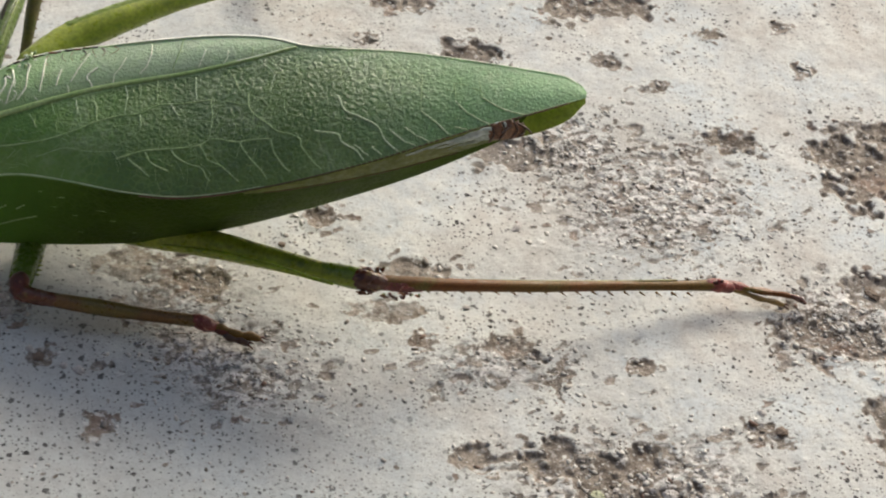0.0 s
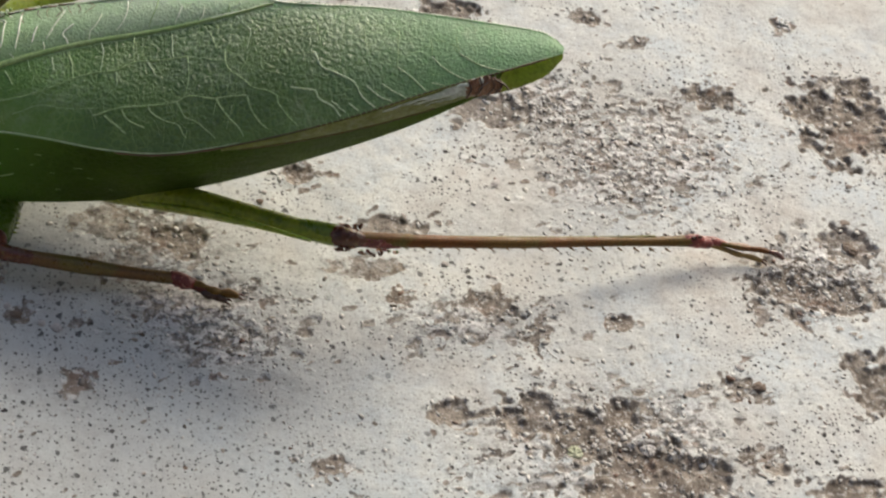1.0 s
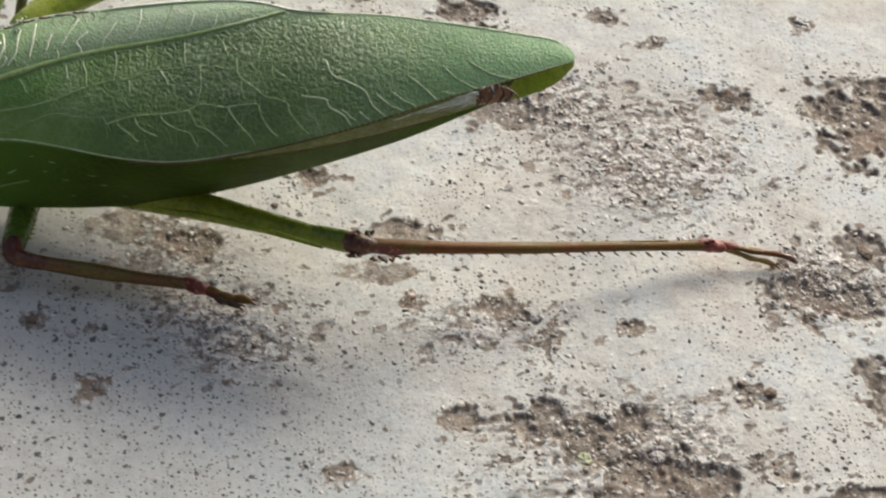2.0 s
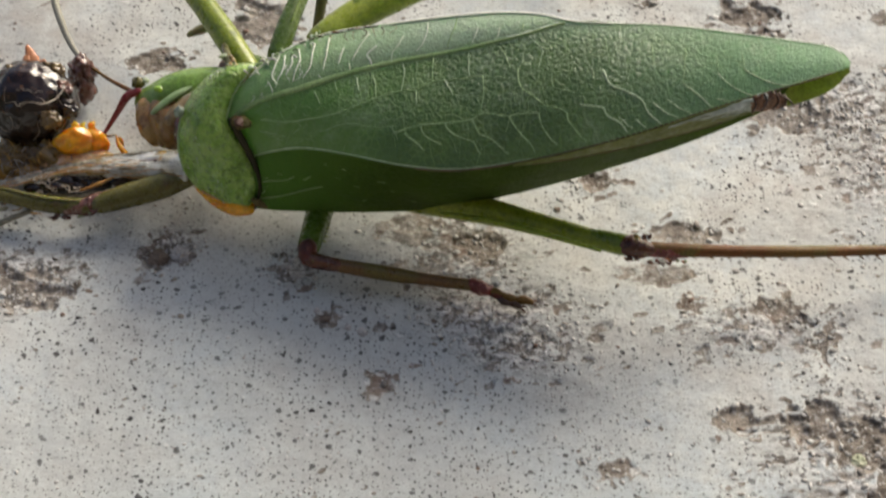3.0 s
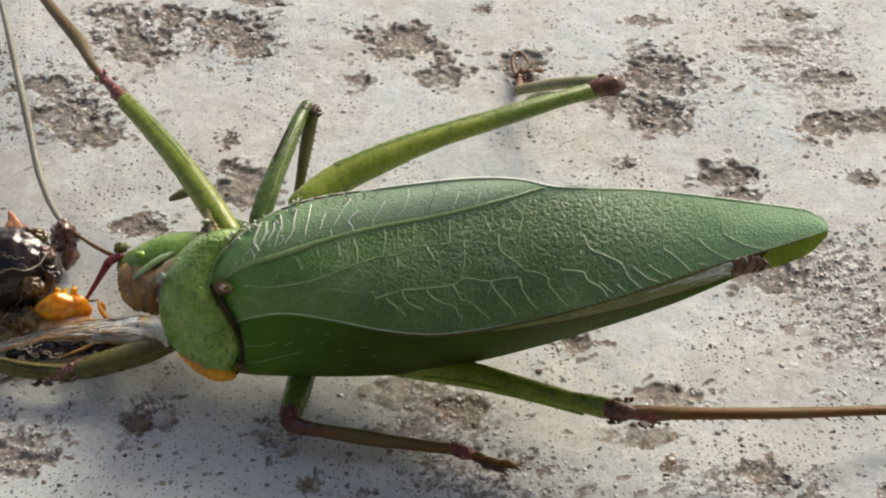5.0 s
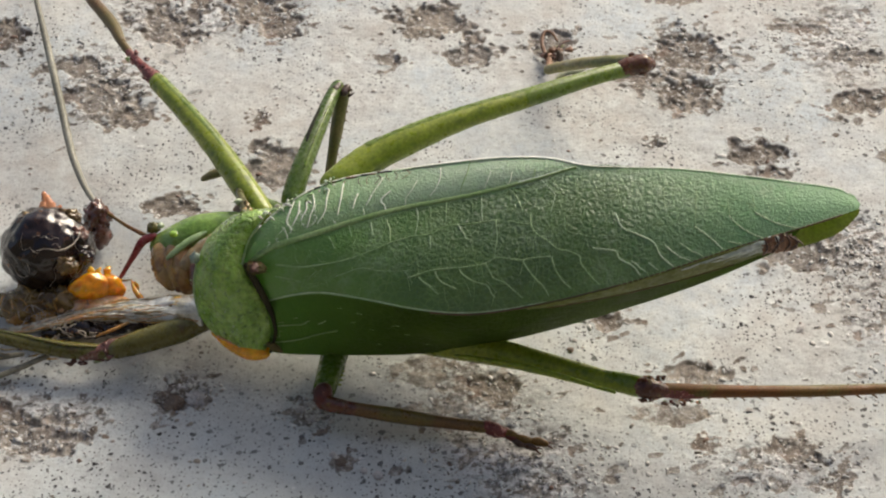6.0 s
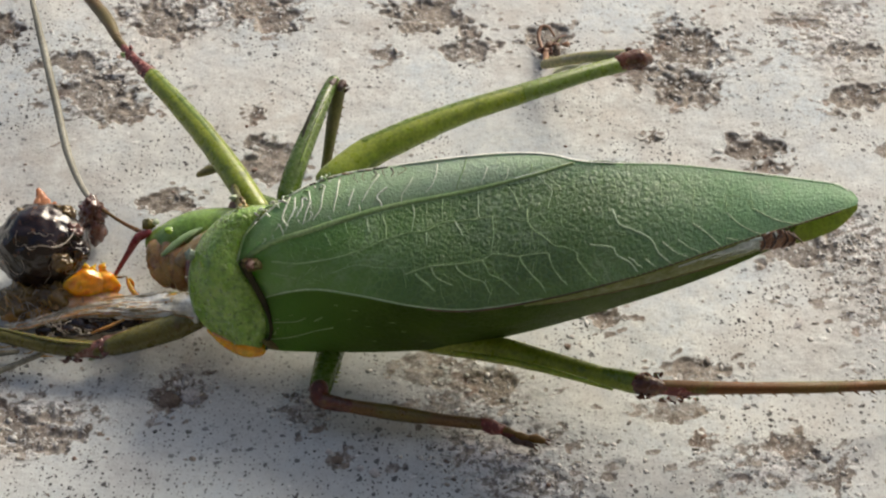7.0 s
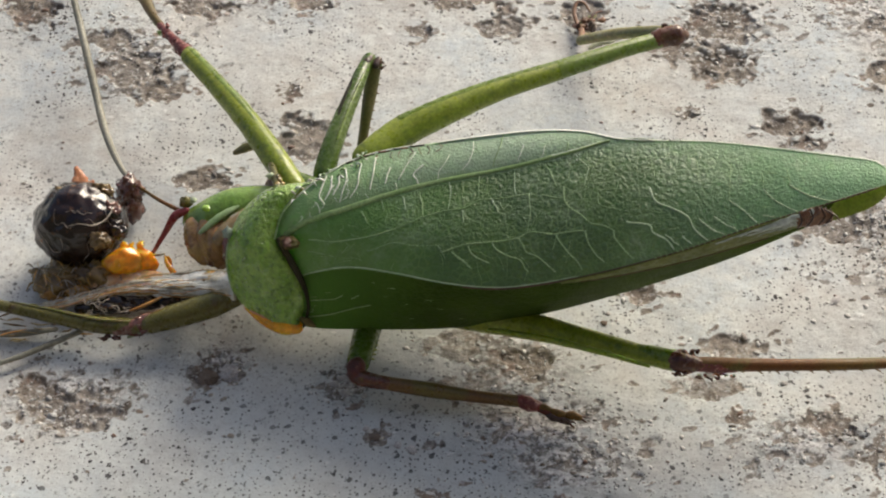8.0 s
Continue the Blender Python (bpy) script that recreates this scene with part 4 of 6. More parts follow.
for k, path in enumerate(BACK_VEINS_REAR):
    vein(path, rng.uniform(0.045, 0.06), ("vein", "vein", "faint")[k % 3], n=12, taper=0.7)
for k, path in enumerate(SIDE_VEINS):
    vein(path, rng.uniform(0.04, 0.055), ("faint", "edge_vein")[k % 2], n=12, taper=0.7)
for path in SIDE_LINKS:
    vein(path, rng.uniform(0.028, 0.04), "faint", n=12, taper=0.7)
for path in LONG_VEINS:
    vein(path, 0.055, "faint", n=34, taper=0.9)
for path in BRANCHES:
    vein(path, rng.uniform(0.05, 0.062), "faint", n=18, taper=0.75)
for path in BRANCHES_REAR:
    vein(path, rng.uniform(0.06, 0.075), "edge_vein", n=16, taper=0.8)
# loose whitish veinlets of the back field near the shield, and the fine net of the side field
for k in range(26):
    s, v = rng.uniform(0.04, 0.2), rng.uniform(0.3, 0.85)
    vein([(s, v), (s + rng.uniform(-0.008, 0.006), v + 0.08), (s + rng.uniform(-0.014, 0.010), v + rng.uniform(0.12, 0.2))], rng.uniform(0.025, 0.04), ("vein", "faint")[k % 2], n=8, taper=0.6)
for k in range(150):
    s = rng.uniform(0.08, 0.9)
    v = rng.uniform(1.05 if s < 0.55 else 0.35, 1.85)
    a = rng.uniform(0, 6.3)
    d, e = 0.010 * math.cos(a), 0.075 * math.sin(a)
    vein([(s, v), (s + d + rng.uniform(-0.003, 0.003), v + e), (s + 2 * d, min(1.95, v + 2 * e + rng.uniform(-0.04, 0.04)))], rng.uniform(0.014, 0.026), "rib" if k % 3 else "faint", n=8, taper=0.6)
# teeth along the rear half of the front edge
for s in np.arange(0.62, 0.97, 0.0085):
    p, q = on_wing(s, 2.0), on_wing(s - 0.003, 1.95)
    link_mesh("tooth", *tube([(*(q + (p - q) * rng.uniform(0.2, 0.5) + np.array((0, -0.04, 0.04))), 0.02), (*(p + np.array((0, -0.06, 0.02))), 0.035)], 4, 5), "rib", wing)

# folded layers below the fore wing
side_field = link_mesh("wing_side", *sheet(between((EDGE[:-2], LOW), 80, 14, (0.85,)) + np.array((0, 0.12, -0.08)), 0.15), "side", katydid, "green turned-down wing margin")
for a, b, q in (((0.02, 0.88), (0.22, 0.60), 0.05), ((0.10, 0.52), (0.16, 0.47), 0.04), ((0.17, 0.50), (0.20, 0.45), 0.04), ((0.05, 0.72), (0.10, 0.68), 0.03)):
    g = between((EDGE[:-2], LOW), 60, 20, (0.85,)) + np.array((0, 0.12, -0.08))
    pts = [g[int((a[0] + (b[0] - a[0]) * t) * 59), int((a[1] + (b[1] - a[1]) * t) * 19)] + np.array((0, -0.05, 0.02)) for t in np.linspace(0, 1, 5)]
    link_mesh("vein", *tube([(*p, q) for p in pts], 10, 6), "rib", side_field)
for k in range(14):
    i, j = int(rng.integers(2, 30)), int(rng.integers(4, 18))
    p, q = g[i, j] + np.array((0, -0.04, 0.03)), g[min(59, i + 1), j] + np.array((0, -0.04, 0.03))
    link_mesh("speck", *tube([(*p, 0.01), (*((p + q) / 2 + rng.uniform(-0.05, 0.05, 3)), rng.uniform(0.015, 0.025)), (*(p + (q - p) * rng.uniform(0.3, 1.0)), 0.02)], 5, 5), "rib", side_field)
strip_top = cut(EDGE, *(6.37, 24.91))
strip_low = [np.array(p) + (np.array(q) - np.array(p)) * k for p, q, k in zip(strip_top, cut(LOW, *(6.37, 24.91)), np.linspace(0.05, 0.7, 8))]
pale = between((strip_top, strip_low), 40, 5, (0.25,)) + np.array((0, -0.22, 0.04))
hind_wing = link_mesh("hind_wing", *sheet(pale, 0.08), "hindwing", katydid, "olive folded hind wing below the fore wing")
for k, (a, b, row, wide) in enumerate(((24, 39, 0.6, 0.42), (29, 39, 1.4, 0.42), (33, 39, 0.2, 0.30), (31, 38, 2.3, 0.3))):
    pts = [pale[q, int(row)] * (1 - row % 1) + pale[q, int(row) + 1] * (row % 1) + np.array((0, -0.10, 0.05)) + rng.uniform(-0.06, 0.06, 3) for q in range(a, b + 1)]
    link_mesh("wing_margin", *tube([(*p, wide * (0.12 + 0.88 * (i / len(pts)) ** 1.4)) for i, p in enumerate(pts)], 40, 10, 0.22, 0.12, (0, -0.7, 0.7)), "torn_film", hind_wing, "whitish torn film")
# shadow gap below the wing edge, painted as a dark brown tube
link_mesh("edge_shadow", *tube([(*(p + np.array((0, 0, -0.04))), 0.07) for p in np.array(cut(EDGE, *(-1.04, 29.99), 20))], 60, 6), "torn", wing, "dark brown hem")
link_mesh("fold_line", *tube([(*(p + np.array((0, -0.03, 0))), 0.04) for p in pale[3:34:3, 4]], 40, 6), "torn", hind_wing, "dark red fold line")
tip_top = [(24.24, -11.51, 16.20), (27.26, -10.78, 16.80), (29.87, -10.08, 17.20), (31.64, -9.80, 17.40)]
tip_low = [(24.60, -12.22, 14.60), (27.69, -12.16, 15.40), (30.18, -11.71, 16.40), (31.54, -10.69, 17.20)]
link_mesh("fore_wing", *sheet(between((tip_top, tip_low), 24, 6, (0.2,)), 0.12), "tip", katydid, "yellow-green tip of the other fore wing")
deep = (5.5, 6, 7, 8, 8.4, 8.4, 8, 6.5, 5, 3.2, 1.8, 1, 0.3)
far_low = [np.array(p) + np.array((0.0, 0.42 * d, -d)) for p, d in zip(TOP[2:], deep)]
link_mesh("fore_wing", *sheet(between((far_low, TOP[2:]), 60, 10, (0.2,)) + np.array((0, 0.03, -0.32)), 0.12), "wing", katydid)
flap_top = [(23.74, -13.46, 17.20), (24.57, -13.28, 17.50), (25.50, -13.14, 17.60), (26.52, -13.30, 17.40)]
flap_low = [(23.93, -13.71, 16.00), (24.69, -13.68, 16.10), (25.51, -13.70, 16.30), (26.40, -13.70, 16.60)]
flap = between((flap_top, flap_low), 14, 8, (0.25,))
flap = flap + np.array((0, -0.35, 0.35)) * (0.5 * np.abs(np.sin(np.linspace(0, 7, 14)))[:, None, None]) + rng.uniform(-0.06, 0.06, flap.shape)
joint = link_mesh("torn_end", *sheet(flap, 0.2), "brown", katydid, "brown torn abdomen end", smooth=False)
for a in (1, 5, 9, 12):
    link_mesh("splinter", *tube([(*(flap[a, 0] + np.array((0, -0.1, 0.12))), 0.06), (*(flap[min(13, a + 1), 4] + np.array((0, -0.12, 0.14))), 0.09), (*(flap[max(0, a - 1), 7] + np.array((0, -0.1, 0.1))), 0.05)], 8, 6), "black", joint)
link_mesh("splinter", *tube([(*(25.59, -13.14, 17.60), 0.06), (*(26.68, -13.99, 17.50), 0.08), (*(26.94, -14.17, 17.20), 0.04)], 6, 6), "black", joint)
link_mesh("splinter", *tube([(*(24.64, -14.25, 17.40), 0.05), (*(26.01, -13.14, 17.60), 0.06)], 6, 6), "black", joint)
link_mesh("abdomen", *tube([(-14, -6.0, 6.2, 2.8), (-6, -6.2, 7.0, 3.0), (4, -7.4, 8.6, 2.8), (14, -9.2, 11.6, 2.0), (21, -10.6, 14.0, 0.9)], 24, 16), "leg_dark", katydid)

# shield behind the head
FRONT = [(-15.29, -0.95, 8.50), (-16.83, -4.17, 11.40), (-18.58, -5.68, 10.60), (-19.54, -7.43, 9.30), (-19.81, -8.61, 7.60), (-19.50, -9.53, 5.60), (-18.16, -10.58, 4.20), (-16.92, -10.96, 3.40)]
REAR = [(-12.15, -1.69, 10.00), (-13.76, -5.45, 12.90), (-15.17, -7.03, 11.70), (-15.80, -8.40, 10.30), (-14.76, -9.56, 8.60), (-13.98, -10.33, 6.80), (-13.76, -11.00, 5.20), (-14.21, -11.80, 3.80)]
mid = [(np.array(a) + np.array(b)) / 2 + np.array((0.0, -0.75, 0.95)) for a, b in zip(FRONT, REAR)]
mid[0] = mid[0] + np.array((0, 0.6, -0.6))
shield = link_mesh("pronotum", *sheet(between((FRONT, mid, REAR), 40, 9, (0.35, 0.35)), 0.25), "thorax", katydid, "grainy bright green neck shield")
link_mesh("rim", *tube([(*p, 0.10) for p in FRONT[2:6]], 20, 6), "faint", shield)
link_mesh("rim", *tube([(*(np.array(p) + np.array((0, -0.1, 0.1))), 0.07) for p in REAR[1:4]], 20, 6), "faint", shield)
coat = between((FRONT, mid, REAR), 40, 9, (0.35, 0.35))
# green grains, and pale specks that paint the shield's wet glints
for k in range(90):
    i, j = int(rng.integers(3, 39)), int(np.clip(rng.normal((3, 6, 5)[k % 3], 1.6), 0, 8))
    p = coat[i, j] + np.array((0, -0.08, 0.1)) + rng.uniform(-0.25, 0.25, 3) * np.array((1, 1, 0.1))
    link_mesh("speck", *lump(p, rng.uniform(0.04, 0.10, 3), 0.4, 1, 1.0, k), ("faint", "leg_dark", "dew", "dew", "leg_mid")[k % 5], shield)
link_mesh("rim_knob", *lump((-19.63, -7.26, 9.90), (0.4, 0.35, 0.5), 0.5, 3, 1.3, 2), "glassy", shield, "whitish knob")
gap = [np.array(p) + np.array((0.38, -0.22, 0.08)) for p in REAR[3:8]]
link_mesh("joint_skin", *tube([(*p, r) for p, r in zip(gap, (0.27, 0.29, 0.22, 0.16, 0.12))], 24, 8, 1.0, 0.06), "olive_dark", katydid, "dark brown joint between shield and wing")
socket = link_mesh("wing_joint", *lump((-14.65, -8.95, 10.45), (0.85, 0.55, 0.34), 0.35, 4, 0.9, 3, -15), "joint", katydid, "tan crumpled wing joint")
link_mesh("socket_hollow", *lump((-14.75, -9.15, 10.72), (0.34, 0.5, 0.2), 0.5, 3, 1.0, 4), "torn", socket, "dark brown hollow")
link_mesh("wing_joint", *tube([(-13.95, -11.75, 4.5, 0.24), (-13.45, -12.0, 4.4, 0.34), (-12.95, -12.15, 4.1, 0.16)], 10, 10, 0.7, 0.2), "joint", katydid, "small tan wing joint")
orange = link_mesh("soft_belly", *tube([(*(-18.42, -9.91, 4.00), 0.3), (*(-17.01, -10.77, 3.60), 0.62), (*(-15.34, -11.48, 3.50), 0.82), (*(-14.42, -11.63, 3.40), 0.6)], 14, 12), "fat", katydid, "glossy orange flesh under the shield")
link_mesh("skin_fold", *tube([(*(-18.09, -10.70, 4.40), 0.1), (*(-16.48, -11.34, 4.10), 0.14), (*(-15.57, -11.50, 4.00), 0.08)], 10, 6), "pink", orange)
link_mesh("thorax", *lump((-16.2, -6.6, 6.2), (3.4, 4.2, 3.6), 0.08, 3), "leg_dark", katydid)

# head, torn loose and turned aside
head = link_mesh("head", *tube([(*(-23.46, 0.24, 3.60), 1.25), (*(-22.06, 0.01, 4.10), 1.75), (*(-20.14, 0.32, 4.60), 1.95), (*(-17.77, 0.72, 5.00), 1.6), (*(-16.34, 0.86, 5.20), 1.2)], 24, 20, 0.95), "head", katydid, "pale green head lying loose on its side")
link_mesh("face", *tube([(-23.35, -0.9, 4.1, 1.0), (-23.1, -1.9, 3.7, 1.15), (-22.8, -2.8, 3.2, 1.05), (-22.5, -3.3, 2.7, 0.7)], 18, 14, 0.85, 0.06), "jaw", head, "brown face")
link_mesh("mandible", *tube([(-21.4, -1.7, 4.8, 0.9), (-21.3, -2.8, 4.3, 1.15), (-21.1, -3.6, 3.6, 1.05), (-21.1, -4.1, 3.0, 0.7)], 18, 14, 0.85, 0.06), "jaw", head, "brown jaw")
link_mesh("mandible", *tube([(*(-20.29, -2.80, 5.20), 0.5), (*(-20.16, -3.71, 4.80), 0.7), (*(-20.23, -4.56, 4.20), 0.6)], 12, 10, 0.8), "clot", head, "dark brown jaw")
link_mesh("lip", *tube([(-22.3, -1.3, 4.6, 0.8), (-22.2, -2.3, 4.2, 1.0), (-21.9, -3.1, 3.5, 0.9), (-21.8, -3.7, 2.8, 0.6)], 16, 12, 0.8, 0.05), "jaw", head, "tan upper lip")
link_mesh("cheek", *tube([(-22.7, -2.4, 4.9, 0.2), (-21.9, -2.0, 5.4, 0.34), (-20.8, -1.35, 5.9, 0.32), (-19.5, -0.55, 6.1, 0.2)], 18, 12, 0.6, 0.05), "faint", head, "pale translucent cheek skin")
link_mesh("cheek", *tube([(*(-21.16, -3.15, 4.80), 0.7), (*(-20.06, -2.37, 5.20), 0.95), (*(-18.89, -1.50, 5.50), 0.95), (*(-17.84, -0.49, 5.40), 0.7)], 18, 14, 0.85, 0.05), "cheek_brown", head, "brownish lower cheek")
link_mesh("eye", *lump((-22.25, -0.50, 5.80), (0.42, 0.34, 0.18), 0.4, 3), "lime", head, "bright green eye spot")
link_mesh("brow", *lump((-24.19, 1.12, 4.90), (0.55, 0.5, 0.45), 0.5, 3, 1.2, 2), "olive", head, "dark olive brow")
# white glint of the brow, painted as a pale knob
link_mesh("brow", *lump((-23.56, 1.18, 5.10), (0.32, 0.28, 0.25), 0.3, 2, 1.2, 4), "dew", head, "wet pale brow knob")
link_mesh("antenna_base", *tube([(*(-24.14, 0.45, 4.60), 0.32), (*(-25.01, 0.21, 4.30), 0.38), (*(-25.91, -0.51, 3.20), 0.26), (*(-27.19, -1.68, 1.60), 0.16)], 16, 8), "red", head, "crimson feeler base")
link_mesh("antenna", *tube([(*(-24.51, 0.32, 4.60), 0.2), (*(-26.64, 2.47, 3.80), 0.16), (*(-28.93, 4.95, 3.20), 0.13)], 16, 8), "shin", head, "thin reddish feeler")
link_mesh("antenna", *tube([(*(-28.93, 4.95, 3.20), 0.14), (*(-30.25, 6.77, 3.00), 0.25), (*(-32.15, 11.03, 3.20), 0.34), (*(-34.13, 18.12, 3.60), 0.36), (*(-36.40, 26.45, 4.00), 0.33), (*(-38.93, 35.35, 4.40), 0.2), (*(-41.06, 41.67, 4.40), 0.1)], 44, 8), "antenna", head, "long grey-green feeler")
link_mesh("antenna", *tube([(*(-29.11, 5.48, 2.20), 0.12), (*(-31.01, 8.67, 2.00), 0.12), (*(-32.17, 12.32, 2.00), 0.1)], 16, 6), "antenna", head)
link_mesh("palp", *tube([(*(-20.80, 9.58, 2.40), 0.3), (*(-19.98, 9.66, 2.80), 0.5), (*(-18.95, 9.59, 3.20), 0.5), (*(-17.99, 9.17, 3.60), 0.35)], 16, 10, 0.7, 0.06), "moss_shin", head, "olive palp")
link_mesh("palp", *tube([(*(-17.91, 7.50, 5.00), 0.26), (*(-17.14, 4.37, 6.60), 0.3), (*(-16.53, 1.17, 8.00), 0.34), (*(-15.96, -1.36, 8.40), 0.36)], 16, 8, 1.0, 0.05), "olive", head, "brown palp")
for k in range(9):
    c = np.array((-16.33, -0.10, 8.20)) + rng.uniform(-1, 1, 3) * np.array((0.6, 0.8, 0.25))
    link_mesh("palp_joint", *lump(c, rng.uniform(0.18, 0.42, 3), 0.5, 2, 1.2, k), ("amber", "sludge", "dew", "leg")[k % 4], head)

# crumpled skin folds, with their white glisten painted into the colour
for k in range(40):
    q = k / 39
    a = np.array((-14.04, -5.65, 12.60)) * (1 - q) + np.array((-8.42, -3.42, 14.30)) * q + rng.uniform(-0.35, 0.35, 3)
    d = np.array((rng.uniform(-0.5, 0.9), rng.uniform(-0.5, 0.3), 0.0))
    link_mesh("skin_fold", *tube([(*a, 0.06), (*(a + 0.5 * d + np.array((0, 0, 0.12))), 0.11), (*(a + d), 0.05)], 8, 6), ("film", "vein", "faint")[k % 3], shield)


def limb(name, ctrl, material, parent, label="", flat=1.0, n=22, seg=12):
    uneven = {"knee": 0.08, "ankle": 0.12, "skin_shred": 0.3}.get(name, 0.025)
    return link_mesh(name, *tube(ctrl, n, seg, flat, uneven), material, parent, label)


def foot(parent, pts, material="shin", fat=1.0):
    """A jointed foot: three swollen segments and two claws."""
    p = glide(pts, 4)
    for k in range(3):
        a, b = p[k], p[k + 1]
        m = (a + b) / 2
        limb("foot_segment", [(*a, 0.24 * fat), (*(m + np.array((0, 0.08, 0)) * (-1) ** k), 0.31 * fat), (*b, 0.22 * fat)], material, parent, n=8, seg=8)
    d = p[3] - p[2]
    d = d / (np.linalg.norm(d) + 1e-9)
    for q in (-1, 1):
        side = np.array((-d[1], d[0], 0)) * q
        limb("claw", [(*p[3], 0.1), (*(p[3] + d * 0.35 + side * 0.2), 0.08), (*(p[3] + d * 0.6 + side * 0.22 + np.array((0, 0, -0.15))), 0.03)], "knee", parent, n=7, seg=6)


def spines(parent, a, b, count, way, size, material="shin"):
    for k in range(count):
        p = np.array(a) + (np.array(b) - np.array(a)) * (k + 0.5) / count
        w = np.array(way) * size * rng.uniform(0.8, 1.2)
        link_mesh("spine", *tube([(*p, 0.1), (*(p + w * 0.5), 0.07), (*(p + w), 0.02)], 4, 5), material, parent)


def back_edge(parent, ctrl):
    """The darker upper edge of a thigh."""
    limb("ridge", [(x, y + 0.28 * r, z + 0.30 * r, 0.66 * r) for x, y, z, r in ctrl], "leg_mid", parent, "darker green edge", 1.0, 30)


def knobs(parent, at, size, count, kinds=("knee", "clot", "pink")):
    """Small uneven lumps and spurs round a joint."""
    for k in range(count):
        c = np.array(at) + rng.uniform(-1, 1, 3) * size * 0.8
        link_mesh("knob", *lump(c, rng.uniform(0.25, 0.5, 3) * size, 0.4, 2, 1.0, k), kinds[k % len(kinds)], parent)


def shreds(parent, path, count, spread, size, kinds, name="skin_shred"):
    """Torn flat scraps of skin along a joint."""
    path = [np.array(p) for p in path]
    for k in range(count):
        q = rng.random() * (len(path) - 1)
        a, b = path[int(q)], path[int(q) + 1]
        d = (b - a) / np.linalg.norm(b - a)
        c = a + (b - a) * (q % 1) + rng.normal(0, 0.5, 3) * spread
        e = d * rng.uniform(0.3, 0.9) * size * rng.choice((-1, 1)) + rng.normal(0, 0.3, 3) * size
        m = c + e * 0.5 + rng.normal(0, 0.15, 3) * size
        limb(name, [(*c, 0.22 * size), (*m, rng.uniform(0.28, 0.46) * size), (*(c + e), 0.12 * size)], kinds[k % len(kinds)], parent, "", rng.uniform(0.4, 0.8), 7, 7)


# hind leg stretched out behind
thigh = limb("femur", [(*(-6.62, -8.75, 3.00), 1.5), (*(-0.18, -10.72, 3.40), 1.35), (*(5.23, -12.65, 3.80), 1.12), (*(10.48, -15.25, 4.60), 0.86), (*(13.88, -17.04, 5.20), 0.78), (*(15.35, -17.76, 5.50), 0.8)], "leg", katydid, "yellow-green thigh", 0.9, 30)
limb("ridge", [(*(0.95, -13.09, 4.30), 0.16), (*(5.17, -14.48, 4.80), 0.26), (*(9.51, -16.52, 5.40), 0.22), (*(13.11, -18.36, 5.80), 0.12)], "leg", thigh, "pale green ridge")
limb("cap", [(12.3, -16.1, 5.0, 0.58), (13.6, -16.75, 5.30, 0.70), (14.4, -17.2, 5.5, 0.74), (15.1, -17.5, 5.6, 0.76)], "leg_mid", thigh, "darker green end of the thigh", 1.0, 10)
limb("knee", [(14.85, -17.45, 5.60, 0.66), (15.48, -17.80, 5.65, 0.86), (16.26, -18.00, 5.65, 0.74), (17.22, -18.08, 5.50, 0.5)], "rust", katydid, "dark rusty red knee", 1.0, 14)
shreds(thigh, ((15.1, -17.3, 6.0), (15.9, -17.5, 6.2), (16.9, -17.3, 6.1)), 14, 0.22, 0.5, ("brown", "rust", "grime", "rust"))
shreds(thigh, ((15.3, -18.6, 5.3), (16.2, -18.7, 5.2), (17.3, -18.6, 5.1)), 8, 0.2, 0.5, ("rust", "brown", "clot"))
shin = limb("tibia", [(*(16.86, -17.99, 5.50), 0.62), (*(22.63, -17.71, 4.90), 0.52), (*(29.39, -17.14, 4.10), 0.48), (35.5, -16.0, 2.9, 0.44), (41.0, -15.2, 2.0, 0.42), (44.2, -14.9, 1.7, 0.5)], "shin", katydid, "long spiny reddish-brown shin", 0.9, 40)
limb("cuff", [(16.9, -18.05, 5.5, 0.56), (18.56, -17.98, 5.25, 0.60), (19.89, -17.86, 5.08, 0.53)], "ragged_red", shin, "red first part of the shin", 0.92, 14)
spines(shin, (19.51, -18.25, 5.00), (42.5, -15.7, 1.7), 17, (0.8, -0.35, -0.4), 0.6, "shin")
for k in range(12):
    q = k / 11
    a, b = np.array((19.51, -17.79, 5.40)), np.array((42.0, -14.7, 2.2))
    link_mesh("speck", *lump(a + (b - a) * q, (0.12, 0.1, 0.08), 0.2, 1), "black", shin)
ankle = limb("ankle", [(43.6, -14.9, 1.75, 0.46), (44.6, -14.9, 1.7, 0.56), (45.6, -15.0, 1.5, 0.42)], "ragged_red", katydid, "red ankle", 1.0, 8)
foot(ankle, [(45.50, -14.90, 1.50), (48.18, -14.97, 1.10), (51.12, -15.44, 0.80)], "shin", 0.78)
foot(ankle, [(46.12, -14.81, 1.00), (48.18, -15.40, 0.70), (50.03, -15.87, 0.40)], "foot_yellow", 0.8)
limb("foot_pad", [(*(45.15, -14.68, 1.60), 0.34), (*(46.28, -14.69, 1.40), 0.4), (*(47.24, -14.81, 1.20), 0.22)], "ragged_red", ankle, "red foot pad", 0.8, 10)
limb("foot_pad", [(*(47.47, -14.88, 1.20), 0.2), (*(48.68, -14.94, 1.00), 0.32), (*(49.78, -15.13, 0.80), 0.2)], "brown", ankle, "", 0.8, 10)
limb("foot_pad", [(*(50.57, -15.29, 0.90), 0.16), (*(51.30, -15.50, 0.80), 0.3), (*(51.90, -15.72, 0.50), 0.2)], "clot", ankle, "pinkish red end of the foot", 0.8, 10)
knobs(ankle, (44.50, -14.86, 1.80), 0.5, 6, ("knee", "red", "clot"))
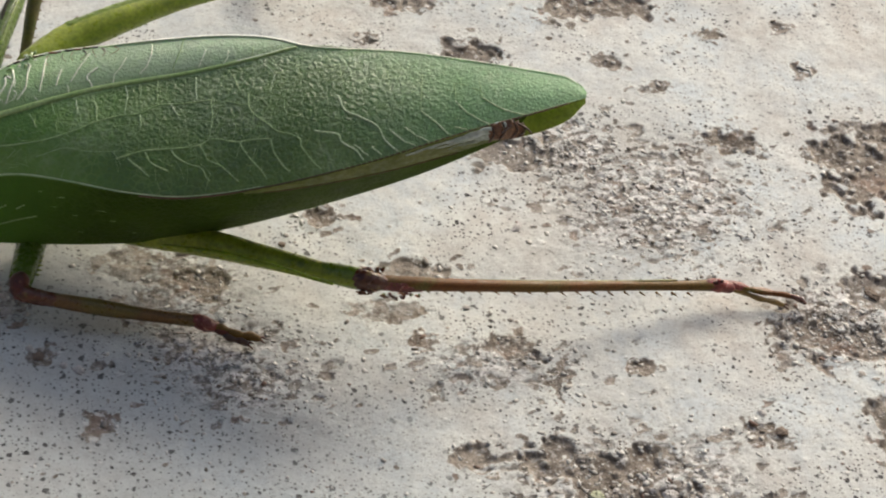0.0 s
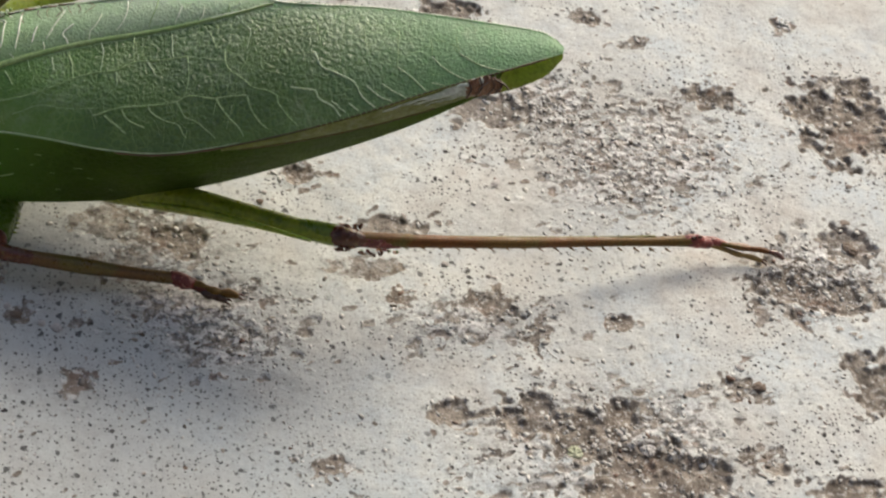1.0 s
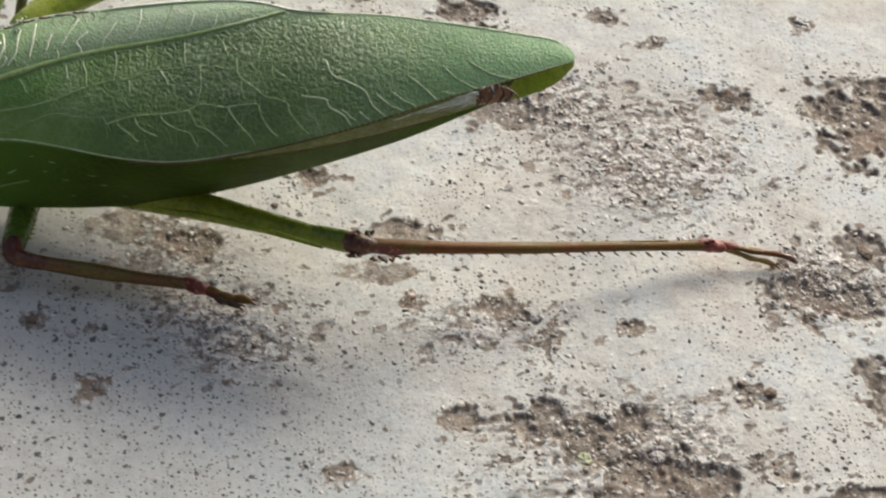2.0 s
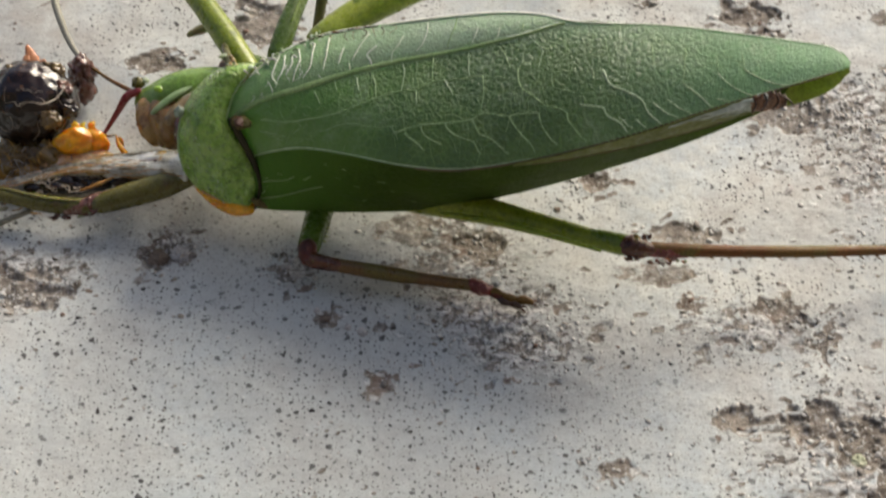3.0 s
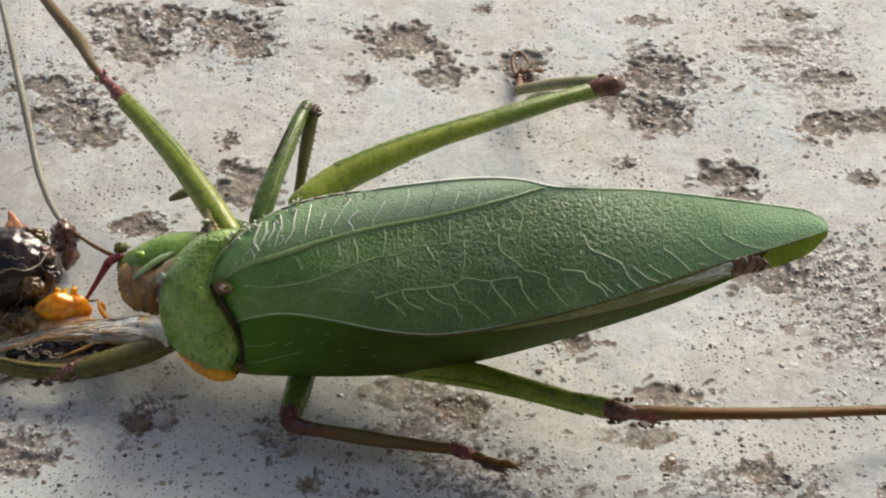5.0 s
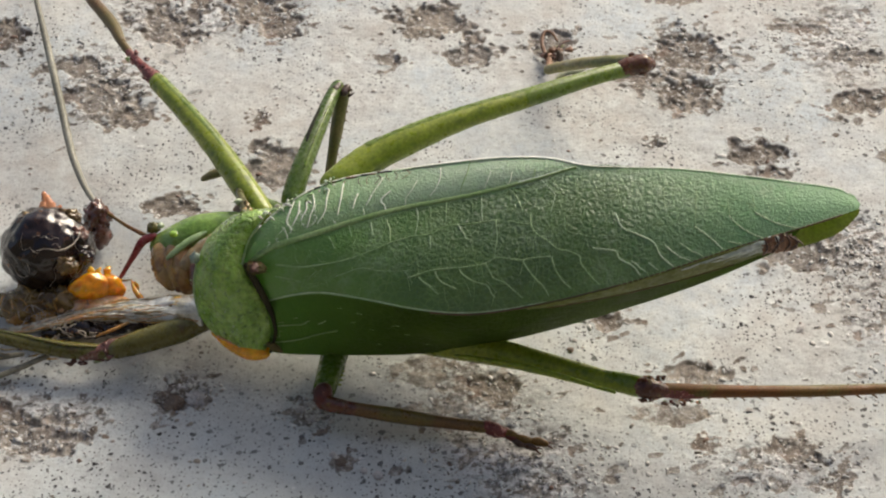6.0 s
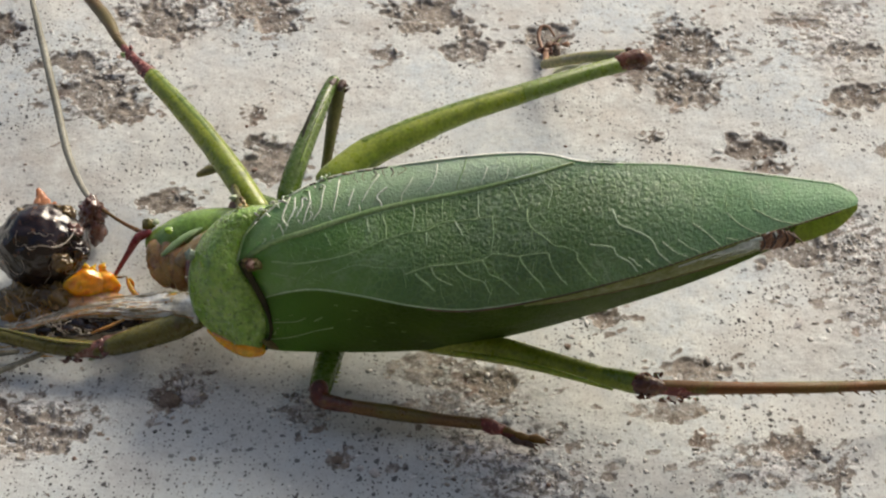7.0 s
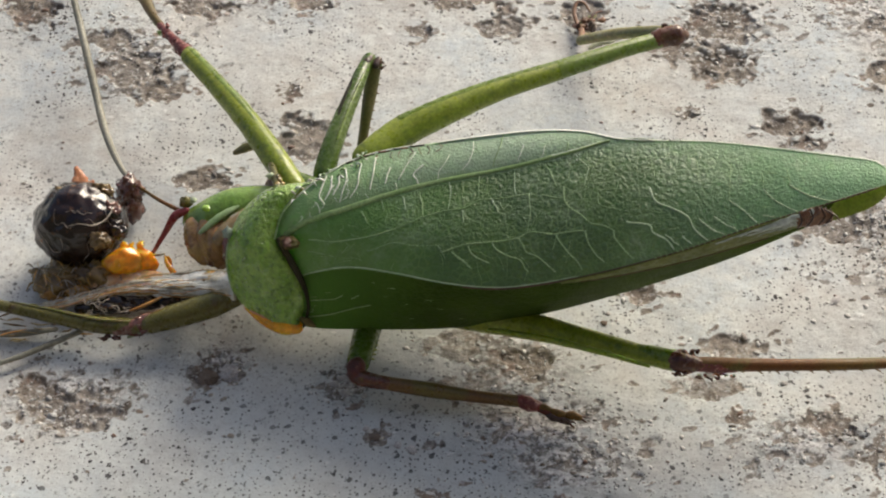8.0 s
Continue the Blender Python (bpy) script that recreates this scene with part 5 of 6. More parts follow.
shreds(shin, ((16.6, -18.7, 4.9), (18.0, -18.7, 4.8), (19.6, -18.5, 4.7)), 12, 0.16, 0.4, ("pink", "clot", "ragged_red", "cheek"))
limb("ridge", [(20.0, -17.6, 5.40, 0.10), (29.39, -16.9, 4.42, 0.12), (35.5, -15.8, 3.2, 0.1), (41.0, -14.95, 2.35, 0.1)], "moss_shin", shin, "olive upper edge", 0.8, 30)
# middle leg
thigh = limb("femur", [(*(-8.67, -9.56, 1.70), 1.15), (*(-9.11, -12.18, 1.90), 1.08), (*(-9.55, -14.57, 2.10), 0.92)], "leg_dark", katydid, "short dark green thigh", 1.0, 14)
spines(thigh, (-8.07, -11.79, 2.00), (-8.42, -14.36, 2.20), 5, (0.8, 0.1, -0.2), 0.35, "leg")
limb("knee", [(-9.6, -15.0, 2.50, 0.78), (-9.65, -15.75, 2.35, 0.7), (-9.11, -16.24, 2.20, 0.58)], "knee", katydid, "dark red knee", 1.0, 10)
limb("cuff", [(*(-9.29, -16.14, 2.30), 0.68), (*(-8.2, -16.38, 2.20), 0.63), (*(-6.9, -16.62, 2.10), 0.54)], "rust", thigh, "red upper end of the shin", 0.92, 12)
knobs(thigh, (-9.47, -15.87, 2.50), 0.6, 6, ("knee", "clot", "torn"))
shin = limb("tibia", [(*(-9.48, -16.00, 2.20), 0.6), (*(-7.32, -16.50, 2.10), 0.58), (*(-3.74, -17.14, 1.90), 0.66), (*(-0.17, -17.56, 1.50), 0.52), (*(3.30, -17.89, 1.20), 0.5)], "shin_green", katydid, "reddish olive shin", 0.9, 26)
ankle = limb("ankle", [(*(3.21, -17.83, 1.20), 0.5), (*(3.92, -18.09, 1.10), 0.6), (*(4.81, -18.27, 0.90), 0.42)], "ragged_red", katydid, "red ankle", 1.0, 8)
foot(ankle, [(4.63, -18.30, 1.00), (6.27, -18.88, 0.80), (7.91, -19.17, 0.60)], "shin", 1.2)
foot(ankle, [(4.72, -18.39, 0.90), (5.82, -19.14, 0.70), (7.01, -19.54, 0.50)], "black", 1.0)
limb("foot_pad", [(4.6, -18.3, 0.9, 0.3), (5.5, -18.7, 0.8, 0.4), (6.3, -19.0, 0.6, 0.25)], "knee", ankle, "dark red foot pad", 0.8, 10)
# front leg, flat on the slab
limb("femur", [(*(-19.23, -8.18, 3.60), 0.9), (*(-21.32, -8.87, 3.20), 1.1), (*(-24.53, -9.57, 2.60), 1.05), (*(-26.59, -10.01, 2.20), 0.85)], "olive", katydid, "dark olive thigh", 0.9, 20)
knee = limb("knee", [(-26.4, -9.6, 2.15, 0.78), (-27.2, -9.85, 2.1, 0.72), (-28.2, -10.2, 2.0, 0.6), (-29.3, -10.35, 1.9, 0.45)], "clot", katydid, "dark wet red knee", 1.0, 12)
limb("tibia", [(*(-27.57, -10.08, 2.00), 0.7), (*(-30.55, -9.83, 2.00), 0.75), (*(-34.40, -8.75, 1.90), 0.62), (*(-39.35, -7.10, 1.60), 0.5), (*(-42.93, -5.78, 1.20), 0.42)], "olive", katydid, "olive shin", 0.9, 24)
limb("ridge", [(*(-28.13, -10.09, 2.70), 0.08), (*(-30.91, -9.77, 2.75), 0.14), (*(-34.34, -8.55, 2.50), 0.14), (*(-38.33, -7.18, 2.10), 0.08)], "moss_shin", knee, "olive streak", 0.7, 20)
knobs(knee, (-27.6, -10.3, 2.2), 0.6, 6, ("clot", "torn", "knee"))
shreds(knee, ((-27.0, -10.4, 2.1), (-28.2, -10.8, 1.7), (-30.0, -10.8, 1.5)), 12, 0.25, 0.6, ("clot", "cheek", "torn", "knee"))
limb("feeler", [(*(-32.33, -9.56, 1.00), 0.2), (*(-34.34, -10.40, 0.70), 0.26), (*(-37.37, -11.81, 0.50), 0.24), (*(-39.97, -12.81, 0.40), 0.2)], "antenna", katydid, "thin olive strand", 1.0, 16)
for k in range(26):
    a = np.array((-36.5, -8.6, 0.7)) + rng.uniform(-1, 1, 3) * np.array((4.0, 1.7, 0.3))
    d = np.array((rng.uniform(0.5, 1.6), rng.uniform(-0.5, 0.5), rng.uniform(-0.1, 0.3)))
    limb("hair", [(*a, 0.05), (*(a + d * 0.6 + rng.uniform(-0.2, 0.2, 3)), rng.uniform(0.06, 0.14)), (*(a + d * 1.4), 0.04)], ("fibre", "sludge", "amber")[k % 3], knee, "", 0.7, 8, 6)
limb("feeler", [(*(-40.57, -9.24, 0.50), 0.3), (*(-37.32, -9.24, 0.50), 0.36), (*(-34.59, -8.87, 0.50), 0.24)], "antenna", katydid, "", 0.5, 12)
# legs on the far side
thigh = limb("femur", [(*(-8.98, 3.26, 7.50), 1.3), (*(-5.94, 5.86, 8.00), 1.4), (*(-2.12, 7.76, 8.60), 1.25), (*(2.23, 9.77, 9.00), 1.0), (*(8.14, 12.34, 9.00), 0.85), (*(13.71, 15.21, 8.60), 0.72), (*(16.93, 16.82, 8.20), 0.72)], "leg", katydid, "long curved yellow-green thigh", 0.95, 40)
back_edge(thigh, [(*(-5.94, 5.86, 8.00), 1.4), (*(-2.12, 7.76, 8.60), 1.25), (*(2.23, 9.77, 9.00), 1.0), (*(8.14, 12.34, 9.00), 0.85), (*(13.71, 15.21, 8.60), 0.72), (*(16.93, 16.82, 8.20), 0.72)])
limb("ridge", [(5.0, 10.9, 9.02, 0.78), (8.14, 12.34, 9.02, 0.86), (13.71, 15.21, 8.62, 0.745), (16.5, 16.6, 8.25, 0.745)], "leg_mid", thigh, "darker green end of the thigh", 0.95, 26)
knee = limb("knee", [(16.10, 16.50, 8.35, 0.78), (17.30, 16.95, 8.40, 0.92), (18.20, 17.15, 8.30, 0.95), (18.75, 17.35, 8.15, 0.6)], "rust", katydid, "rusty brown translucent knee", 1.0, 14)
shreds(knee, ((16.9, 17.7, 8.9), (17.5, 17.9, 8.9)), 4, 0.2, 0.55, ("black", "torn"))
shreds(knee, ((18.3, 16.6, 8.1), (18.6, 17.4, 8.0)), 5, 0.25, 0.6, ("rust", "torn", "brown"))
shin = limb("tibia", [(17.52, 18.10, 7.90, 0.70), (15.21, 20.10, 6.20, 0.62), (12.59, 22.05, 4.20, 0.62), (10.28, 23.72, 2.20, 0.56)], "faded", katydid, "faded tan and olive shin folded back", 0.8, 20)
limb("foot_segment", [(10.35, 24.0, 1.9, 0.36), (10.45, 25.4, 1.3, 0.34), (10.5, 26.9, 0.8, 0.30)], "brown", shin, "crumpled brown foot", 0.8, 10, 8)
limb("claw", [(10.2, 27.6, 0.7, 0.2), (9.95, 29.2, 0.9, 0.2), (10.35, 30.4, 1.2, 0.18), (10.95, 30.3, 1.1, 0.16), (11.44, 29.4, 0.8, 0.1)], "brown", shin, "", 0.8, 14, 7)
limb("claw", [(11.2, 28.2, 0.6, 0.16), (11.9, 29.2, 0.7, 0.14), (12.66, 29.9, 0.4, 0.07)], "torn", shin, n=8, seg=6)
shreds(shin, ((10.4, 26.2, 0.7), (10.9, 27.8, 0.5), (11.7, 28.7, 0.4)), 18, 0.75, 0.8, ("brown", "torn", "grime", "faded"))
limb("skin_shred", [(11.0, 23.30, 1.5, 0.14), (12.1, 23.75, 1.8, 0.42), (12.9, 23.6, 2.1, 0.36), (13.7, 23.7, 2.2, 0.1)], "moss", shin, "cream torn skin", 0.4, 12, 8)
thigh = limb("femur", [(*(-12.60, 2.97, 6.00), 0.95), (*(-11.97, 5.39, 6.80), 0.9), (*(-10.69, 9.73, 7.40), 0.78), (*(-9.35, 14.47, 7.60), 0.62), (*(-8.89, 15.68, 7.60), 0.6)], "leg_dark", katydid, "dark green thigh", 0.95, 24)
limb("ridge", [(*(-11.42, 5.16, 8.00), 0.12), (*(-10.37, 8.99, 8.40), 0.14), (*(-9.26, 13.03, 8.40), 0.1)], "leg_mid", thigh, "mid green ridge")
limb("ridge", [(-11.75, 6.0, 7.4, 0.30), (-11.05, 9.4, 7.75, 0.34), (-10.05, 12.9, 7.85, 0.28), (-9.35, 15.1, 7.8, 0.2)], "olive_dark", thigh, "dark edge")
knee = limb("knee", [(-9.15, 14.85, 7.85, 0.40), (-8.80, 15.55, 7.85, 0.34)], "black", katydid, "black ragged knee", 0.9, 8)
limb("lobe", [(-8.35, 14.7, 7.65, 0.36), (-8.05, 15.35, 7.75, 0.34)], "black", knee, "", 0.9, 8, 8)
shreds(knee, ((-9.2, 15.0, 7.9), (-8.7, 15.7, 8.0)), 6, 0.16, 0.4, ("black", "torn"))
shreds(knee, ((-8.3, 15.2, 7.9), (-7.75, 15.1, 7.6)), 6, 0.16, 0.4, ("black", "torn", "olive_dark"))
limb("spur", [(-7.85, 14.7, 7.3, 0.16), (-7.6, 14.85, 7.4, 0.1), (-7.4, 15.0, 7.4, 0.04)], "black", knee, n=5, seg=5)
shin = limb("tibia", [(*(-8.38, 15.15, 7.40), 0.6), (*(-8.89, 13.58, 5.60), 0.62), (*(-9.38, 11.48, 3.80), 0.48), (*(-9.92, 9.87, 1.20), 0.42)], "moss_shin", katydid, "olive shin", 0.9, 20)
spines(shin, (-8.08, 14.18, 6.40), (-9.18, 11.03, 3.20), 6, (0.8, 0, -0.3), 0.3, "shin_green")
thigh = limb("femur", [(*(-14.82, 0.79, 6.60), 1.0), (*(-16.42, 3.65, 6.80), 1.12), (*(-19.75, 9.56, 6.90), 1.02), (*(-23.20, 14.97, 6.70), 0.88), (*(-25.11, 17.88, 6.50), 0.8)], "leg", katydid, "yellow-green thigh", 0.95, 26)
back_edge(thigh, [(-15.6, 2.2, 6.7, 1.05), (-19.75, 9.56, 6.90, 1.02), (-23.20, 14.97, 6.70, 0.88), (-25.11, 17.88, 6.50, 0.78)])
knee = limb("knee", [(-24.9, 17.6, 6.55, 0.62), (-25.69, 18.66, 6.50, 0.66), (-26.43, 19.79, 6.4, 0.46), (-27.37, 21.21, 6.25, 0.42), (-28.1, 22.4, 6.1, 0.36)], "ragged_red", katydid, "torn dark red knee", 1.0, 18)
shreds(knee, ((-25.0, 17.8, 6.8), (-25.7, 18.7, 6.8)), 12, 0.5, 0.62, ("ragged_red", "knee", "torn", "clot"))
shreds(knee, ((-26.0, 19.2, 6.5), (-27.37, 21.21, 6.3), (-28.3, 22.8, 6.1)), 18, 0.36, 0.6, ("ragged_red", "knee", "cheek", "clot"))
shin = limb("tibia", [(-27.9, 22.2, 6.10, 0.36), (-28.9, 24.0, 5.95, 0.42), (*(-30.15, 27.23, 5.40), 0.62), (*(-32.81, 31.90, 4.90), 0.56), (*(-35.75, 37.20, 4.20), 0.46)], "shin_green", katydid, "olive brown shin", 0.9, 28)
ankle = limb("ankle", [(*(-35.70, 37.05, 4.20), 0.48), (*(-36.05, 37.75, 4.10), 0.56), (*(-36.75, 38.85, 3.90), 0.42)], "ragged_red", katydid, "red ankle", 1.0, 8)
foot(ankle, [(-36.75, 38.85, 3.90), (-38.30, 42.00, 2.20), (-39.80, 45.20, 0.70)], "shin")
limb("coxa", [(*(-14.94, 2.08, 6.00), 1.0), (*(-13.45, 1.06, 6.00), 1.2)], "leg_dark", katydid, n=8)
limb("coxa", [(*(-16.94, 2.69, 5.20), 0.7), (*(-15.80, 1.53, 5.40), 0.9)], "brown", katydid, "amber leg joint", n=8)
limb("coxa", [(*(-8.80, 3.59, 6.20), 1.2), (*(-6.85, 2.69, 6.40), 1.4)], "leg_dark", katydid, n=8)

# ---- what has been torn out ----
gut = thing("gut", (-33.78, 2.29, 0.00), "dark wet swollen gut torn out of the katydid", "entrails")
sac = link_mesh("sac", *lump((-33.15, -0.03, 3.60), (3.85, 3.4, 3.7), 0.09, 5, 0.9, 4), "gut", gut, "glossy black-brown sac")
link_mesh("clot", *lump((-29.55, 4.66, 2.60), (1.1, 1.2, 1.5), 0.45, 4, 1.2, 9), "clot", gut, "reddish brown clot")
link_mesh("clot", *lump((-29.23, 3.79, 1.60), (0.8, 1.0, 1.3), 0.45, 3, 1.2, 12), "clot", gut)
link_mesh("flap", *tube([(*(-32.91, 2.28, 5.60), 0.8), (*(-33.02, 2.86, 6.10), 0.55), (*(-33.45, 3.72, 6.60), 0.22)], 12, 8, 0.35, 0.2), "pink", gut, "orange-pink flap")
link_mesh("flap", *tube([(*(-33.34, 2.25, 5.90), 0.45), (*(-33.46, 2.76, 6.20), 0.35), (*(-33.24, 3.38, 6.40), 0.12)], 10, 8, 0.35, 0.2), "pink", gut)
link_mesh("flap", *tube([(*(-32.60, 2.28, 5.80), 0.4), (*(-32.05, 2.69, 6.00), 0.2)], 8, 8, 0.6), "pink", gut)
link_mesh("sediment", *lump((-34.34, -3.67, 1.00), (2.8, 1.7, 1.2), 0.4, 4, 1.2, 21), "sludge", gut, "brown sludge")
link_mesh("sediment", *lump((-31.44, -3.85, 1.20), (2.0, 1.3, 1.4), 0.4, 4, 1.2, 25), "sludge", gut)
c = np.array((-33.15, -0.03, 3.60))
for k in range(11):
    a, e, h = rng.uniform(-3.0, -0.1), rng.uniform(-0.4, 1.1), rng.uniform(0, 6.3)
    pts = []
    for q in range(9):
        d = np.array((math.cos(a) * math.cos(e), math.sin(a) * math.cos(e), math.sin(e)))
        pts.append((*(c + d * np.array((3.95, 3.55, 3.75)) * 1.03), rng.uniform(0.014, 0.035)))
        a, e, h = a + 0.13 * math.cos(h), min(1.3, e + 0.13 * math.sin(h)), h + rng.uniform(-1.1, 1.1)
    link_mesh("thread", *tube(pts, 24, 5), "thread", sac)
link_mesh("thread", *tube([(*(-33.12, -3.56, 7.20), 0.03), (*(-32.14, -3.66, 7.50), 0.05), (*(-31.24, -3.67, 7.30), 0.06), (*(-30.50, -2.74, 6.80), 0.05), (*(-30.06, -1.51, 6.40), 0.05), (*(-29.99, -0.39, 6.20), 0.03)], 30, 6), "thread", sac, "whitish curling thread")
for k in range(60):
    a = np.array((-33.27, -4.32, 1.60)) + rng.uniform(-1, 1, 3) * np.array((2.6, 1.0, 0.5))
    d = np.array((rng.uniform(-0.9, 0.5), rng.uniform(0.2, 1.0), rng.uniform(0.2, 0.8)))
    link_mesh("bristle", *tube([(*a, 0.05), (*(a + d * 0.8), rng.uniform(0.03, 0.06)), (*(a + d * 1.3 + rng.uniform(-0.3, 0.3, 3)), 0.015)], 8, 5), ("amber", "sludge", "fibre")[k % 3], gut)
for k in range(46):
    a = np.array((-33.00, -3.86, 1.90)) + rng.uniform(-1, 1, 3) * np.array((4.2, 1.3, 0.7))
    d = np.array((rng.uniform(-0.5, 0.9), rng.uniform(-1.0, 0.5), rng.uniform(-0.2, 0.2)))
    link_mesh("fibre", *tube([(*a, 0.04), (*(a + d * 0.7 + np.array((0, 0, 0.3))), rng.uniform(0.05, 0.1)), (*(a + d * 1.5), 0.03)], 10, 5), ("amber", "sludge", "thread", "sludge")[k % 4], gut)
for x, y, z, r in ((-30.52, -0.22, 5.40, 1.0), (-30.10, -1.49, 4.40, 1.1), (-31.17, 1.60, 5.80, 0.9), (-31.12, -2.86, 4.60, 0.9), (-34.30, 1.06, 6.00, 0.9)):
    link_mesh("clot", *lump((x, y, z), (r, r * 0.7, r * 0.9), 0.5, 4, 1.2, x * 0.1), ("sludge", "clot", "gut")[int(r * 10) % 3], gut, "wet brown clot")
fat = thing("fat_lump", (-29.72, -1.74, 0.00), "bright orange wet lump of fat beside the gut", "entrails")
link_mesh("lobe", *lump((-29.16, -3.60, 2.60), (1.75, 0.95, 1.5), 0.16, 4, 0.8, 31, 8), "fat", fat)
link_mesh("lobe", *lump((-27.74, -3.20, 2.30), (1.3, 0.8, 1.25), 0.2, 4, 0.8, 33, -12), "fat", fat)
link_mesh("lobe", *lump((-30.96, -3.38, 1.40), (0.8, 0.7, 0.6), 0.3, 3, 1.0, 36), "fat", fat)
link_mesh("film", *tube([(-31.9, -4.9, 1.4, 0.25), (-30.4, -4.7, 1.7, 0.6), (-28.7, -4.6, 1.9, 0.75), (-27.2, -4.3, 2.0, 0.5), (-26.2, -4.4, 2.0, 0.2)], 24, 12, 0.5, 0.14), "peach", fat, "peach coloured skin under the fat")
for a, b in (((-29.3, -2.9, 3.6), (-29.25, -2.15, 3.9)), ((-27.9, -2.7, 3.2), (-27.7, -1.75, 3.6)), ((-27.3, -3.2, 2.8), (-26.5, -3.2, 3.2)), ((-28.6, -2.8, 3.4), (-28.4, -2.3, 3.9))):
    link_mesh("flake", *tube([(*a, 0.34), (*((np.array(a) + np.array(b)) / 2 + rng.uniform(-0.2, 0.2, 3)), 0.3), (*(np.array(b) * 0.75 + np.array(a) * 0.25), 0.14)], 9, 8, 0.4, 0.35), "fat", fat)
link_mesh("crumb", *lump((-25.86, -1.93, 0.90), (0.3, 0.25, 0.7), 0.4, 2, 1.0, 39), "fat", fat)
link_mesh("fibre", *tube([(*(-27.58, -1.80, 1.80), 0.12), (*(-26.74, -1.43, 1.20), 0.1), (*(-26.29, -1.01, 0.90), 0.05)], 8, 6), "shin", fat)
strand = thing("tissue_strand", (-25.33, -4.68, 0.00), "milky wet strand of tissue pulled from the neck", "entrails")
film_top = [(-19.88, -6.41, 4.60), (-22.06, -5.59, 3.80), (-24.06, -5.16, 3.00), (-26.49, -4.97, 2.40), (-28.90, -4.94, 1.90), (-31.25, -5.39, 1.50), (-33.56, -6.15, 1.10), (-35.91, -6.49, 0.80)]
film_low = [(-19.48, -9.40, 4.20), (-21.85, -8.35, 3.40), (-23.82, -7.64, 2.90), (-26.29, -6.90, 2.30), (-28.74, -6.43, 1.80), (-31.11, -6.62, 1.40), (-33.48, -6.81, 1.00), (-35.81, -7.12, 0.80)]
skin = between((film_top, film_low), 70, 14, (0.7,))
for a in range(skin.shape[0]):
    for b in range(skin.shape[1]):
        v = Vector((a * 0.06, b * 0.35, 0))
        skin[a, b] += np.array((0, -0.5, 0.6)) * (noise.noise(v) * 0.5 + noise.noise(v * 2.3) * 0.3)
link_mesh("film", *sheet(skin, 0.25), "film", strand, "crumpled milky membrane")
for k in range(34):
    b = int(rng.integers(0, 13))
    a = int(rng.integers(0, 34))
    pts = [(*(skin[min(69, a + 6 * q), max(0, min(13, b + int(rng.integers(-1, 2))))] + np.array((0, -0.05, 0.1)) + rng.uniform(-0.14, 0.14, 3)), rng.uniform(0.02, 0.08)) for q in range(7)]
    link_mesh("fibre", *tube(pts, 22, 7, 0.8, 0.08), ("film", "amber", "film", "peach", "fibre", "film")[k % 6], strand)
for x, y, z, r in ((-29.71, -6.55, 1.00, 0.9), (-28.08, -6.43, 1.00, 0.8), (-31.36, -6.59, 0.90, 0.8), (-26.21, -6.23, 1.20, 0.5)):
    link_mesh("clot", *lump((x, y, z), (r * 1.5, r, r * 0.8), 0.45, 3, 1.4, x * 0.1), "gut", strand, "dark clot")
for x, y, z, r in ((*(-30.63, -7.08, 1.00), 0.55), (*(-29.00, -7.03, 1.00), 0.6), (*(-27.12, -6.91, 1.20), 0.55), (*(-25.21, -6.88, 1.50), 0.5), (*(-23.50, -7.09, 2.00), 0.4), (*(-32.45, -7.02, 0.80), 0.45)):
    link_mesh("clot", *lump((x, y, z), (r * 2.0, r, r * 0.9), 0.35, 3, 1.4, x * 0.1), "gut", strand, "black wet clot")
link_mesh("fibre", *tube([(*(-28.34, -8.34, 2.00), 0.1), (*(-26.85, -7.77, 2.20), 0.16), (*(-25.77, -7.02, 2.20), 0.12)], 10, 6), "amber", strand)
for x, y, z, r in ((-27.24, -5.30, 1.30, 0.7), (-29.12, -5.50, 1.10, 0.8), (-30.79, -5.37, 1.10, 0.7), (-33.23, -4.93, 0.90, 0.8), (-35.14, -5.00, 0.70, 0.8), (-25.57, -5.19, 1.60, 0.5)):
    link_mesh("clot", *lump((x, y, z), (r * 1.6, r * 0.8, r * 0.7), 0.5, 3, 1.4, x * 0.13), ("amber", "sludge")[int(r * 10) % 2], strand, "amber brown sludge")
for k in range(14):
    a = np.array((-32.62, -5.19, 1.60)) + rng.uniform(-1, 1, 3) * np.array((4.5, 1.2, 0.5))
    pts = [(*(a + rng.uniform(-0.7, 0.7, 3) * np.array((1, 1, 0.5)) + np.array((0.4 * q, 0, 0))), rng.uniform(0.02, 0.045)) for q in range(5)]
    link_mesh("hair", *tube(pts, 18, 5), "thread", strand)
for k in range(10):
    a = np.array((-29.47, -7.50, 1.90)) + rng.uniform(-1, 1, 3) * np.array((2.6, 0.9, 0.3))
    pts = [(*(a + rng.uniform(-0.6, 0.6, 3) * np.array((1, 1, 0.5))), rng.uniform(0.02, 0.05)) for q in range(5)]
    link_mesh("hair", *tube(pts, 18, 5), "thread", strand)
link_mesh("speck", *lump((-22.14, -6.82, 3.90), (0.2, 0.16, 0.12), 0.3, 2), "black", strand)
link_mesh("fat_streak", *tube([(*(-20.27, -6.53, 4.40), 0.3), (*(-21.50, -6.16, 4.00), 0.32), (*(-22.24, -6.00, 3.70), 0.15)], 8, 8, 0.6), "fat", strand, "orange streak")
link_mesh("spur", *tube([(*(-25.02, -4.47, 2.20), 0.28), (*(-25.67, -3.49, 2.40), 0.2), (*(-25.96, -2.58, 2.40), 0.06)], 8, 6), "fat", strand)

